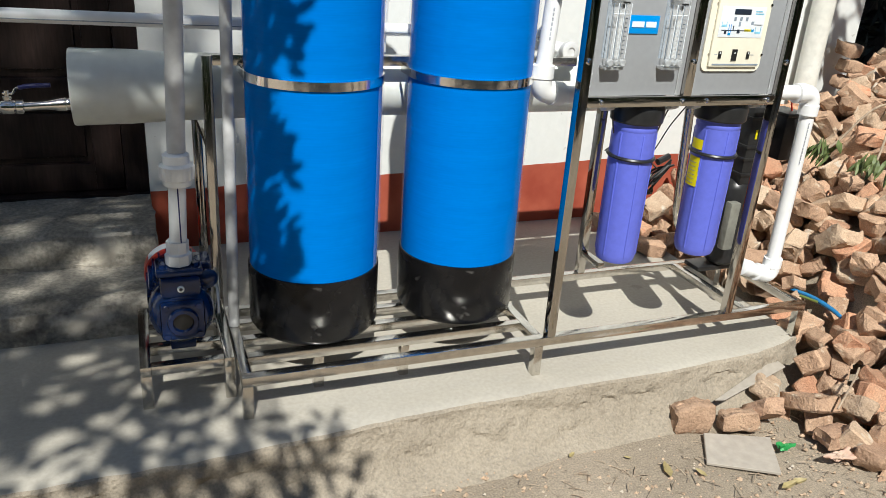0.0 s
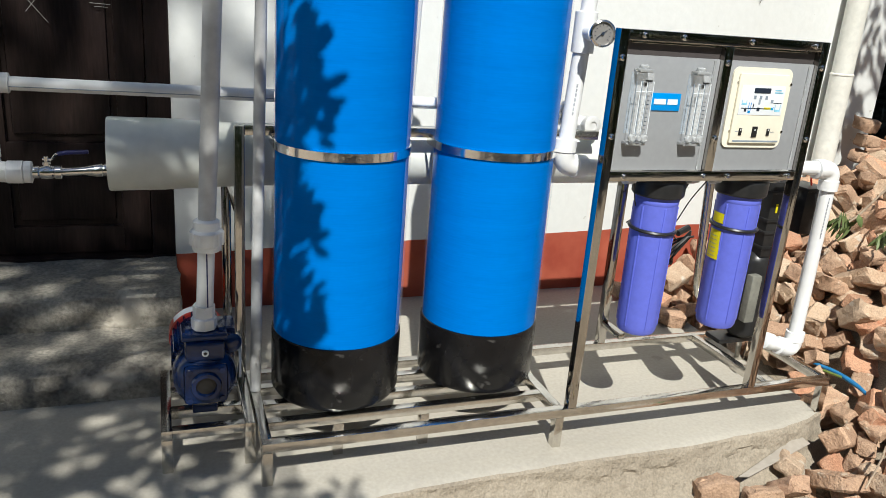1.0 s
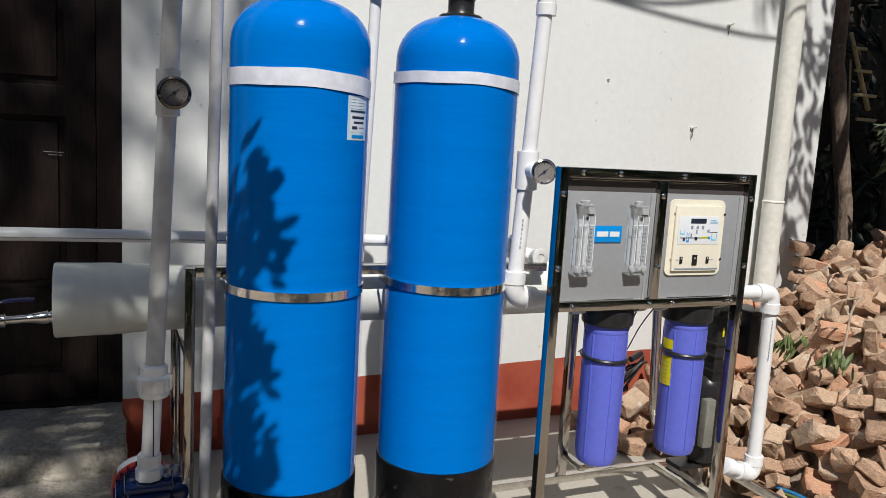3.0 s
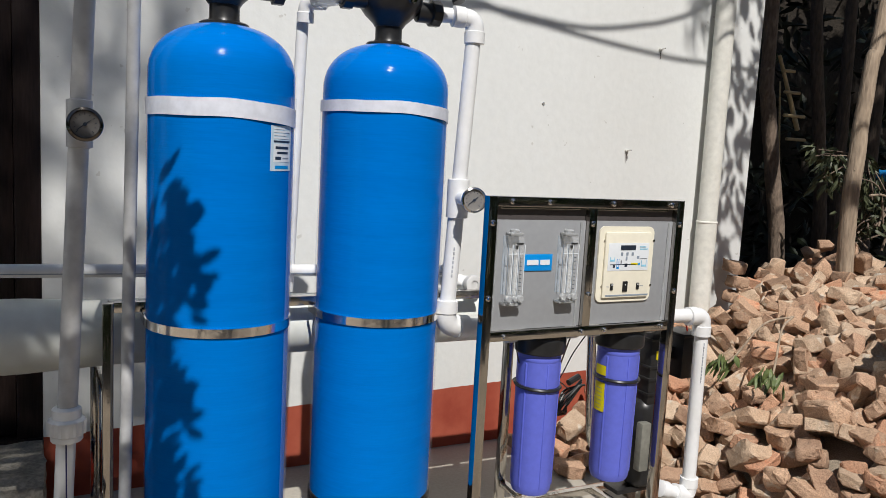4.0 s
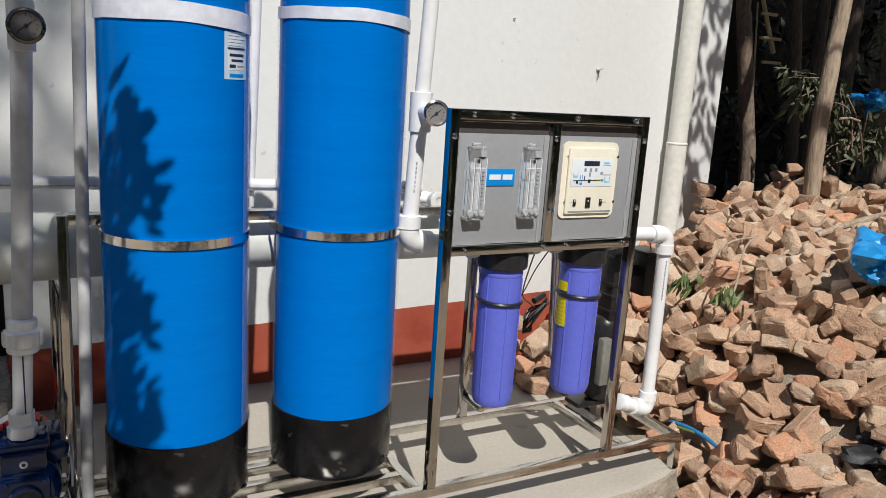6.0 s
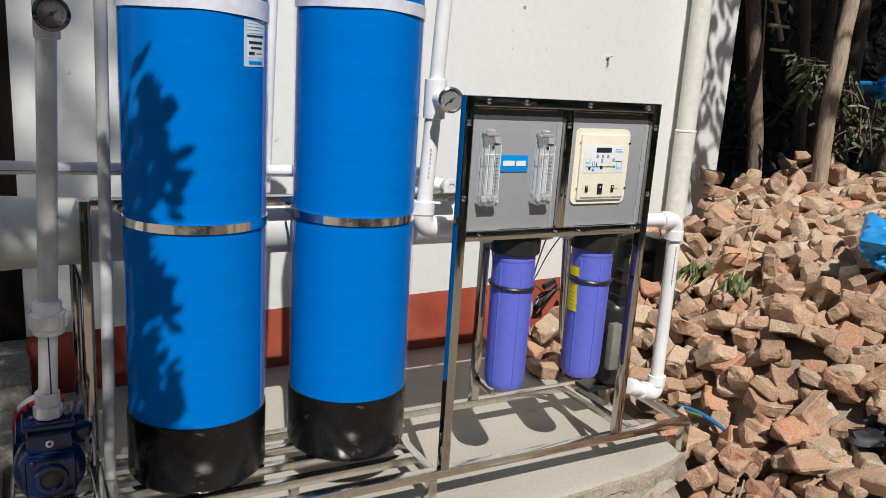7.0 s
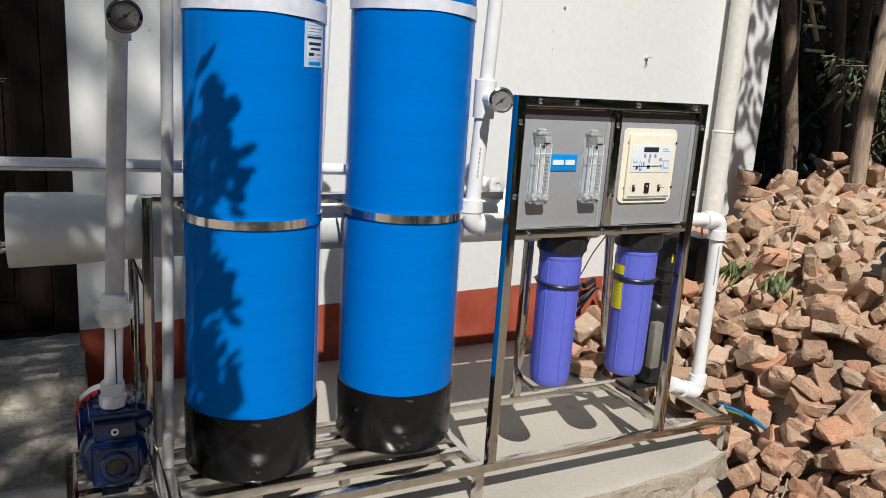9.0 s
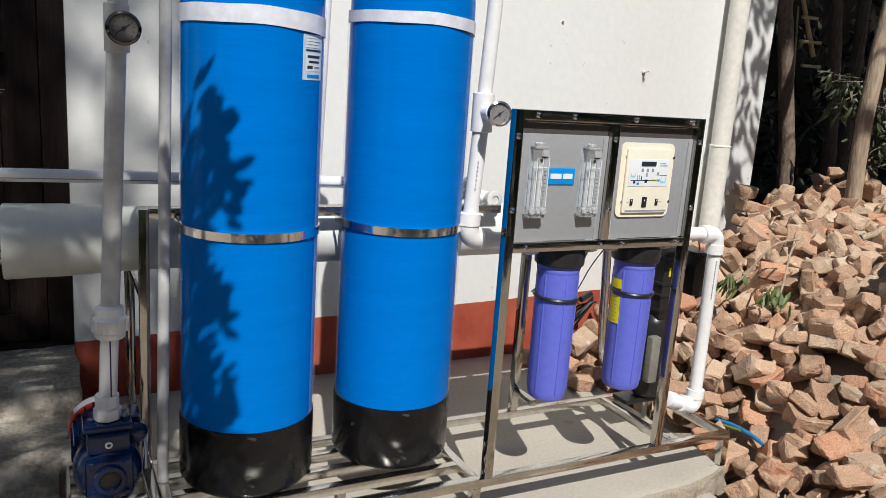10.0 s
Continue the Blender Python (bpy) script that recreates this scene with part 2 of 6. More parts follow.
def wall_paint():
    """Whitewash with grey stains, and a red oxide dado whose upper edge wavers and rises a little along the wall."""
    m = material("whitewash", (0.715, 0.725, 0.71), 0.85, 0.0, (0.655, 0.655, 0.625), 1.6, 0.7, 0.025, 0.0012, 30, detail=8)
    n, l = m.node_tree.nodes, m.node_tree.links
    b = n["Principled BSDF"]
    base = b.inputs["Base Color"].links[0].from_socket
    geo = n.new("ShaderNodeNewGeometry")
    sep = n.new("ShaderNodeSeparateXYZ")
    l.new(geo.outputs["Position"], sep.inputs[0])
    edge = n.new("ShaderNodeTexNoise")
    edge.inputs["Scale"].default_value, edge.inputs["Detail"].default_value = 5, 4
    l.new(geo.outputs["Position"], edge.inputs["Vector"])

    def op(kind, a, c):
        q = n.new("ShaderNodeMath")
        q.operation = kind
        for i, v in enumerate((a, c)):
            if isinstance(v, float):
                q.inputs[i].default_value = v
            else:
                l.new(v, q.inputs[i])
        return q.outputs[0]

    line = op("ADD", op("MULTIPLY", sep.outputs[0], 0.022), op("ADD", op("MULTIPLY", edge.outputs["Fac"], 0.018), 0.212))
    red = op("LESS_THAN", sep.outputs[2], line)
    patch = n.new("ShaderNodeTexNoise")
    patch.inputs["Scale"].default_value, patch.inputs["Detail"].default_value = 7, 8
    l.new(geo.outputs["Position"], patch.inputs["Vector"])
    rc = n.new("ShaderNodeValToRGB")
    rc.color_ramp.elements[0].color, rc.color_ramp.elements[1].color = (0.30, 0.052, 0.028, 1), (0.42, 0.10, 0.055, 1)
    rc.color_ramp.elements[0].position, rc.color_ramp.elements[1].position = 0.35, 0.68
    l.new(patch.outputs["Fac"], rc.inputs["Fac"])
    # small grey scuffs on the white
    scuff = n.new("ShaderNodeTexNoise")
    scuff.inputs["Scale"].default_value, scuff.inputs["Detail"].default_value = 26, 3
    l.new(geo.outputs["Position"], scuff.inputs["Vector"])
    sm = op("MULTIPLY", op("GREATER_THAN", scuff.outputs["Fac"], 0.735), 0.45)
    mx0 = n.new("ShaderNodeMix")
    mx0.data_type = "RGBA"
    mx0.inputs["B"].default_value = (0.4, 0.38, 0.34, 1)
    l.new(sm, mx0.inputs["Factor"])
    l.new(base, mx0.inputs["A"])
    mx = n.new("ShaderNodeMix")
    mx.data_type = "RGBA"
    l.new(red, mx.inputs["Factor"])
    l.new(mx0.outputs["Result"], mx.inputs["A"])
    l.new(rc.outputs[0], mx.inputs["B"])
    l.new(mx.outputs["Result"], b.inputs["Base Color"])
    return m


WALL = wall_paint()

# ---- mesh helpers ----
BASE = {}


def finish(name, bm, mat, smooth=True, at=(0, 0, 0)):
    bmesh.ops.translate(bm, verts=bm.verts, vec=-Vector(at))
    me = bpy.data.meshes.new(name)
    if smooth:
        for f in bm.faces:
            f.smooth = True
        for e in bm.edges:
            if len(e.link_faces) == 2 and e.calc_face_angle(0) > 0.6:
                e.smooth = False
    bm.to_mesh(me)
    bm.free()
    me.materials.append(mat)
    return me


def thing(name, base, label, category, group="", kind=""):
    """An empty at a thing's base."""
    ob = tagged(new(name), label, category, group, kind)
    ob.location = base
    ob.empty_display_size = 0.05
    BASE[ob.name] = Vector(base)
    return ob


def part(name, bm, mat, parent, label="", smooth=True):
    ob = new(name, finish(name, bm, mat, smooth, BASE[parent.name]))
    ob.parent = parent
    BASE[ob.name] = BASE[parent.name]
    if label:
        ob["label"] = label
    return ob


def solo(name, bm, mat, label, category, kind="", group="", smooth=True, base=(0, 0, 0)):
    ob = new(name, finish(name, bm, mat, smooth, base))
    ob.location = base
    BASE[ob.name] = Vector(base)
    return tagged(ob, label, category, group, kind)


def box(lo, hi, bevel=0.0, bm=None):
    bm = bm or bmesh.new()
    c = [(a + b) / 2 for a, b in zip(lo, hi)]
    d = [abs(b - a) for a, b in zip(lo, hi)]
    made = bmesh.ops.create_cube(bm, size=1, matrix=Matrix.Translation(c) @ Matrix.Diagonal((*d, 1)))
    if bevel:
        edges = list({e for v in made["verts"] for e in v.link_edges})
        bmesh.ops.bevel(bm, geom=edges, offset=bevel, segments=2, affect="EDGES", profile=0.6)
    return bm


def lathe(profile, origin=(0, 0, 0), axis=(0, 0, 1), seg=48, bm=None):
    """A turned body from (radius, height) pairs along the axis."""
    bm = bm or bmesh.new()
    m = Matrix.Translation(origin) @ Vector(axis).to_track_quat("Z", "Y").to_matrix().to_4x4()
    rings = []
    for r, h in profile:
        if r < 1e-6:
            rings.append([bm.verts.new(m @ Vector((0, 0, h)))])
        else:
            rings.append([bm.verts.new(m @ Vector((r * math.cos(2 * math.pi * i / seg), r * math.sin(2 * math.pi * i / seg), h))) for i in range(seg)])
    for a, b in zip(rings, rings[1:]):
        for i in range(seg):
            j = (i + 1) % seg
            if len(a) == 1 and len(b) == 1:
                continue
            if len(a) == 1:
                bm.faces.new((a[0], b[i], b[j]))
            elif len(b) == 1:
                bm.faces.new((a[i], a[j], b[0]))
            else:
                bm.faces.new((a[i], a[j], b[j], b[i]))
    for ring, flip in ((rings[0], True), (rings[-1], False)):
        if len(ring) > 2:
            bm.faces.new(ring[::-1] if flip else ring)
    return bm


def rod(p0, p1, r, r2=None, seg=20, bm=None):
    p0, p1 = Vector(p0), Vector(p1)
    d = (p1 - p0).length
    c = min(r, r2 or r) * 0.08
    return lathe([(r - c, 0), (r, c), (r2 or r, d - c), ((r2 or r) - c, d)], p0, p1 - p0, seg, bm)


def bent(points, r, seg=14, bm=None):
    """A round bar along a smooth line of points."""
    bm = bm or bmesh.new()
    pts = [Vector(p) for p in points]
    rings = []
    up = Vector((0.13, 0.31, 0.94))
    for i, p in enumerate(pts):
        d = (pts[min(i + 1, len(pts) - 1)] - pts[max(i - 1, 0)]).normalized()
        a = d.cross(up).normalized() if abs(d.dot(up)) < 0.98 else d.cross(Vector((1, 0, 0))).normalized()
        b = d.cross(a)
        rr = r(i / (len(pts) - 1)) if callable(r) else r
        rings.append([bm.verts.new(p + rr * (a * math.cos(2 * math.pi * k / seg) + b * math.sin(2 * math.pi * k / seg))) for k in range(seg)])
    for a, b in zip(rings, rings[1:]):
        for k in range(seg):
            j = (k + 1) % seg
            bm.faces.new((a[k], a[j], b[j], b[k]))
    bm.faces.new(rings[0][::-1])
    bm.faces.new(rings[-1])
    bmesh.ops.recalc_face_normals(bm, faces=bm.faces)
    return bm


def curve_points(points, n=8):
    """Catmull-Rom through the points."""
    p = [Vector(q) for q in points]
    p = [2 * p[0] - p[1]] + p + [2 * p[-1] - p[-2]]
    out = []
    for i in range(1, len(p) - 2):
        for k in range(n):
            t = k / n
            out.append(0.5 * (2 * p[i] + (p[i + 1] - p[i - 1]) * t + (2 * p[i - 1] - 5 * p[i] + 4 * p[i + 1] - p[i + 2]) * t * t + (3 * p[i] - p[i - 1] - 3 * p[i + 1] + p[i + 2]) * t ** 3))
    return out + [p[-2]]


def elbow(corner, d1, d2, r, reach=0.04):
    """A moulded pipe elbow at a corner with socket collars towards d1 and d2."""
    c, a, b = Vector(corner), Vector(d1).normalized(), Vector(d2).normalized()
    pts = [c + a * reach, c + a * reach * 0.55]
    for k in range(1, 6):
        t = k / 6
        pts.append(c + a * reach * 0.55 * (1 - t) ** 2 + b * reach * 0.55 * t ** 2)
    pts += [c + b * reach * 0.55, c + b * reach]
    bm = bent(pts, r, 20)
    for d in (a, b):
        lathe([(r, -0.002), (r * 1.1, 0), (r * 1.1, reach * 0.55), (r, reach * 0.56)], c + d * reach * 0.62, d, 20, bm)
    return bm


def square(p0, p1, w=0.025, bm=None, bevel=0.002):
    """A square tube between two points along an axis."""
    lo = [min(a, b) for a, b in zip(p0, p1)]
    hi = [max(a, b) for a, b in zip(p0, p1)]
    for i in range(3):
        if hi[i] - lo[i] < 1e-6:
            lo[i], hi[i] = lo[i] - w / 2, hi[i] + w / 2
    return box(lo, hi, bevel, bm)


def rough(bm, amount, scale, keep=None):
    for v in bm.verts:
        if keep is None or keep(v.co):
            v.co += Vector(noise.noise_vector(v.co * scale)) * amount


# ---- setting ----
WY = 1.10   # face of the house wall
GZ = -0.15  # the soil in front of the plinth

bm = bmesh.new()
bmesh.ops.create_grid(bm, x_segments=60, y_segments=60, size=1)
for v in bm.verts:
    x, y = v.co.x, v.co.y
    v.co.x, v.co.y = math.copysign(abs(x) ** 3.2, x) * 60 + 0.6, math.copysign(abs(y) ** 3.2, y) * 60 - 0.4
    near = math.hypot(v.co.x - 0.6, v.co.y + 0.4)
    v.co.z = GZ + (0.012 * noise.noise(v.co * 3) if near < 6 else 0.1 * noise.noise(v.co * 0.2) - 0.06)
solo("ground", bm, SOIL, "dry trodden brown soil with scattered grit", "ground", "structure")

# plinth: smooth cement top, crumbling front face that spreads into the soil
bm = bmesh.new()
NX = 420
rows = []
X0, X1 = -3.0, 1.70
LIP_X, LIP_Y = (-3.0, -0.3, -0.07, 0.22, 0.34, 0.75, 1.2, 1.5, 1.62, 1.70), (-0.16, -0.138, -0.134, -0.116, -0.096, -0.088, -0.086, -0.066, -0.04, -0.01)
for i in range(NX + 1):
    x = X0 + (X1 - X0) * i / NX
    lip = float(np.interp(x, LIP_X, LIP_Y)) + 0.006 * noise.noise(Vector((x * 4, 0, 0))) + 0.006 * noise.noise(Vector((x * 17, 3, 0)))
    prof = [(WY, 0.0), (0.5, 0.0), (0.0, 0.0), (lip + 0.03, -0.001), (lip + 0.006, -0.006)]
    for k, (dy, z) in enumerate(((-0.002, -0.012), (-0.004, -0.022), (-0.007, -0.033), (-0.010, -0.045), (-0.014, -0.058), (-0.020, -0.072), (-0.028, -0.086), (-0.036, -0.1), (-0.048, -0.113), (-0.062, -0.126), (-0.085, -0.140), (-0.115, -0.152), (-0.15, -0.172))):
        w = 0.018 * noise.noise(Vector((x * 9, k * 0.35, 2))) + 0.010 * noise.noise(Vector((x * 27, k * 0.8, 5))) + 0.005 * noise.noise(Vector((x * 70, k * 1.7, 8)))
        w *= min(1.0, (k + 1) / 6)
        prof.append((lip + dy + w, z + 0.3 * w))
    rows.append([bm.verts.new((x, y, z)) for y, z in prof])
for a, b in zip(rows, rows[1:]):
    for k in range(len(a) - 1):
        bm.faces.new((a[k], a[k + 1], b[k + 1], b[k]))
bm.faces.new(rows[-1] + [bm.verts.new((X1, WY, -0.3)), ][::-1])
bmesh.ops.recalc_face_normals(bm, faces=bm.faces)
plinth = solo("plinth", bm, CONCRETE, "grey cement plinth with a crumbling plastered front", "plinth", "structure")
plinth.data.materials.append(MORTAR)
for f in plinth.data.polygons:
    if f.center.z < -0.008:
        f.material_index = 1

# house: wall with a doorway, its other sides and roof
DX0, DX1, DTOP = -1.36, -0.175, 2.25
bm = box((DX1, WY, -0.3), (2.875, WY + 0.25, 3.1), 0.004)
box((-3.4, WY, -0.3), (DX0, WY + 0.25, 3.1), 0.004, bm)
box((DX0, WY, DTOP), (DX1, WY + 0.25, 3.1), 0.0, bm)
solo("wall_front", bm, WALL, "whitewashed house wall with a red painted dado", "wall", "structure")
bm = box((2.625, WY + 0.25, -0.3), (2.875, 5.2, 3.1))
solo("wall_side", bm, WALL, "whitewashed side wall of the house", "wall", "structure")
bm = box((-3.4, WY + 0.25, -0.3), (-3.15, 5.2, 3.1))
solo("wall_far_side", bm, WALL, "whitewashed side wall of the house", "wall", "structure")
bm = box((-3.15, 4.95, -0.3), (2.625, 5.2, 3.1))
solo("wall_rear", bm, WALL, "whitewashed rear wall of the house", "wall", "structure")
bm = box((-3.45, WY - 0.02, 3.1), (2.88, 5.25, 3.22), 0.01)
solo("roof", bm, CONCRETE, "flat concrete roof slab", "roof", "structure")

# door
door = thing("door_1", (-0.77, WY + 0.06, 0.2), "closed dark varnished wooden double door in a wooden frame", "door", kind="structure")
part("door_frame", box((DX1 - 0.075, WY + 0.01, 0.2), (DX1, WY + 0.12, DTOP), 0.006), WOOD_DARK, door)
part("door_frame", box((DX0, WY + 0.01, 0.2), (DX0 + 0.075, WY + 0.12, DTOP), 0.006), WOOD_DARK, door)
part("door_frame", box((DX0 + 0.075, WY + 0.01, DTOP - 0.08), (DX1 - 0.075, WY + 0.12, DTOP), 0.006), WOOD_DARK, door)
for side in (0, 1):
    lx0 = DX0 + 0.078 + side * 0.518
    lx1 = lx0 + 0.512
    leaf = part("door_leaf", box((lx0, WY + 0.065, 0.215), (lx1, WY + 0.095, DTOP - 0.085)), WOOD_DARK, door)
    for zz in (0.215, 0.50, 1.15, 2.07):
        part("rail", box((lx0, WY + 0.045, zz), (lx1, WY + 0.0645, zz + 0.095), 0.004), WOOD_DARK, leaf)
    for xx in (lx0, lx1 - 0.09):
        part("stile", box((xx, WY + 0.043, 0.217), (xx + 0.09, WY + 0.0655, DTOP - 0.088), 0.004), WOOD_DARK, leaf)
    for za, zb in ((0.33, 0.48), (0.62, 1.13), (1.27, 2.05)):
        part("panel", box((lx0 + 0.11, WY + 0.052, za), (lx1 - 0.11, WY + 0.0655, zb), 0.008), WOOD_DARK, leaf)
CHALK = material("chalk", (0.30, 0.29, 0.27), 0.9)
for xa, za, xb, zb in ((-0.59, 1.05, -0.525, 0.97), (-0.54, 1.058, -0.585, 1.0), (-0.405, 1.037, -0.345, 1.035), (-0.392, 1.027, -0.353, 1.026)):
    part("chalk_mark", rod((xa, WY + 0.0425, za), (xb, WY + 0.0425, zb), 0.0011, seg=6), CHALK, door, "thin pale chalk mark")
solo("door_sill", box((DX0, WY + 0.0, 0.17), (DX1, WY + 0.14, 0.212), 0.006), WOOD_DARK, "dark wooden door sill", "sill", "structure")

# two worn steps up to the door
steps = thing("door_steps", (-0.8, 0.48, 0), "worn concrete steps with dark and pale blotches below the door", "steps", kind="structure")
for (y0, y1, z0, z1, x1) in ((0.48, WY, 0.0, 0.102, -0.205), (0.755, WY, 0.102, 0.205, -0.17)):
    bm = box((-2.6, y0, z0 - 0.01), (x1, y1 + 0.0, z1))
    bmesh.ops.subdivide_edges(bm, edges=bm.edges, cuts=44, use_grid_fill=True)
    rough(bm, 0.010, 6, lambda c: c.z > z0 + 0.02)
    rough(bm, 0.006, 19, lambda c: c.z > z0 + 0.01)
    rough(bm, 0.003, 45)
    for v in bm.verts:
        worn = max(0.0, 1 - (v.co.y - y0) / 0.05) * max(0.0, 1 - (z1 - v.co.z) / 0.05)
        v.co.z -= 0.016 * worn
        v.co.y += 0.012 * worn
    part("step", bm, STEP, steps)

# downpipe on the wall
dp = thing("downpipe", (2.566, WY - 0.062, 0.3), "aged white rainwater downpipe clipped to the wall", "pipe")
part("lower_pipe", rod((2.575, WY - 0.062, -0.1), (2.571, WY - 0.062, 0.95), 0.047, seg=32), PIPE_OLD, dp)
part("upper_pipe", rod((2.571, WY - 0.062, 0.93), (2.560, WY - 0.062, 3.0), 0.044, seg=32), PIPE_OLD, dp)
part("joint", lathe([(0.047, 0), (0.0495, 0.003), (0.0495, 0.008), (0.045, 0.011)], (2.571, WY - 0.062, 0.94), seg=32), PIPE_OLD, dp)

# ---- skid frame ----
ZT = 0.1025
skid = thing("steel_skid", (0.85, 0.18, 0), "polished stainless steel skid frame of square tube", "frame")
LX, RX, BY = 0.0, 1.70, 0.36
part("front_rail", square((LX - 0.0125, 0, ZT), (RX, 0, ZT)), STEEL_DULL, skid)
part("back_rail", square((LX - 0.0125, BY, ZT), (RX, BY, ZT)), STEEL_DULL, skid)
part("side_rail", square((LX, 0.0125, ZT), (LX, BY - 0.0125, ZT), bm=None), STEEL_DULL, skid)
part("side_rail", square((RX - 0.0125, 0.0125, ZT), (RX - 0.0125, BY - 0.0125, ZT)), STEEL_DULL, skid)
part("cross_rail", square((0.770, 0.0125, ZT), (0.770, BY - 0.0125, ZT)), STEEL_DULL, skid)
part("cross_rail", square((1.47, 0.0125, ZT), (1.47, BY - 0.0125, ZT)), STEEL_DULL, skid)
for yy in (0.095, 0.185, 0.275):
    part("tank_rail", square((0.0125, yy, ZT), (0.7575, yy, ZT)), STEEL_DULL, skid)
for x, y in ((0.0, 0.0), (0.77, 0.0), (RX - 0.0125, 0.0), (0.0, BY), (0.77, BY), (RX - 0.0125, BY), (0.19, 0.095), (0.42, 0.095)):
    leg = part("leg", square((x, y, 0.0), (x, y, 0.09)), STEEL_DULL, skid)
# panel posts and rails
PL, PR, PT, PB = 0.803, 1.398, 1.10, 0.752
for x in (PL, PR):
    part("panel_post", square((x, 0, 0.115), (x, 0, PT)), STEEL, skid)
part("panel_rail", square((PL + 0.0125, 0, PT - 0.0125), (PR - 0.0125, 0, PT - 0.0125)), STEEL, skid)
part("panel_rail", square((PL + 0.0125, 0, PB), (PR - 0.0125, 0, PB)), STEEL, skid)
part("panel_divider", square((1.103, 0, PB + 0.0125), (1.103, 0, PT - 0.025)), STEEL, skid)
part("panel_lip", box((PL + 0.03, 0.004, PT - 0.031), (1.09, 0.012, PT - 0.0255), 0.001), STEEL, skid)
part("panel_lip", box((1.116, 0.004, PT - 0.031), (PR - 0.03, 0.012, PT - 0.0255), 0.001), STEEL, skid)
for x in (1.105,):
    part("rear_post", square((x, BY, 0.115), (x, BY, 0.74)), STEEL, skid)
part("brace", square((1.105, 0.245, 0.185), (1.105, BY - 0.0125, 0.185), 0.02), STEEL, skid)
for x in (PR,):
    part("top_brace", square((x, 0.0125, PB), (x, BY - 0.0125, PB), 0.02), STEEL, skid)
# bolts round the panel
for x, z in ((0.855, 1.088), (0.965, 1.088), (1.165, 1.088), (1.365, 1.088), (PL, 1.035), (PL, 0.85), (1.103, 1.035), (1.103, 0.85), (PR, 1.035), (PR, 0.85),
             (0.853, PB), (1.09, PB), (1.165, PB), (1.362, PB)):
    part("bolt", lathe([(0.0075, 0), (0.0075, 0.002), (0.005, 0.003), (0.005, 0.006), (0.0035, 0.009), (0, 0.009)], (x, -0.0125, z), (0, -1, 0), 12), CHROME, skid)
# tank frame behind
part("tank_post", square((-0.028, 0.345, 0.0), (-0.028, 0.345, 0.80)), STEEL, skid)
part("tank_post", square((-0.045, 0.56, 0.0), (-0.045, 0.56, 0.62)), STEEL, skid)
part("tank_post", square((0.79, 0.345, 0.115), (0.79, 0.345, 0.80)), STEEL, skid)
part("tank_frame_rail", square((-0.0155, 0.345, 0.79), (0.98, 0.345, 0.79)), STEEL_DULL, skid)
bm = bent([(-0.028, 0.36, 0.56), (-0.045, 0.55, 0.61)], 0.008, 8)
part("strut", bm, STEEL_DULL, skid)

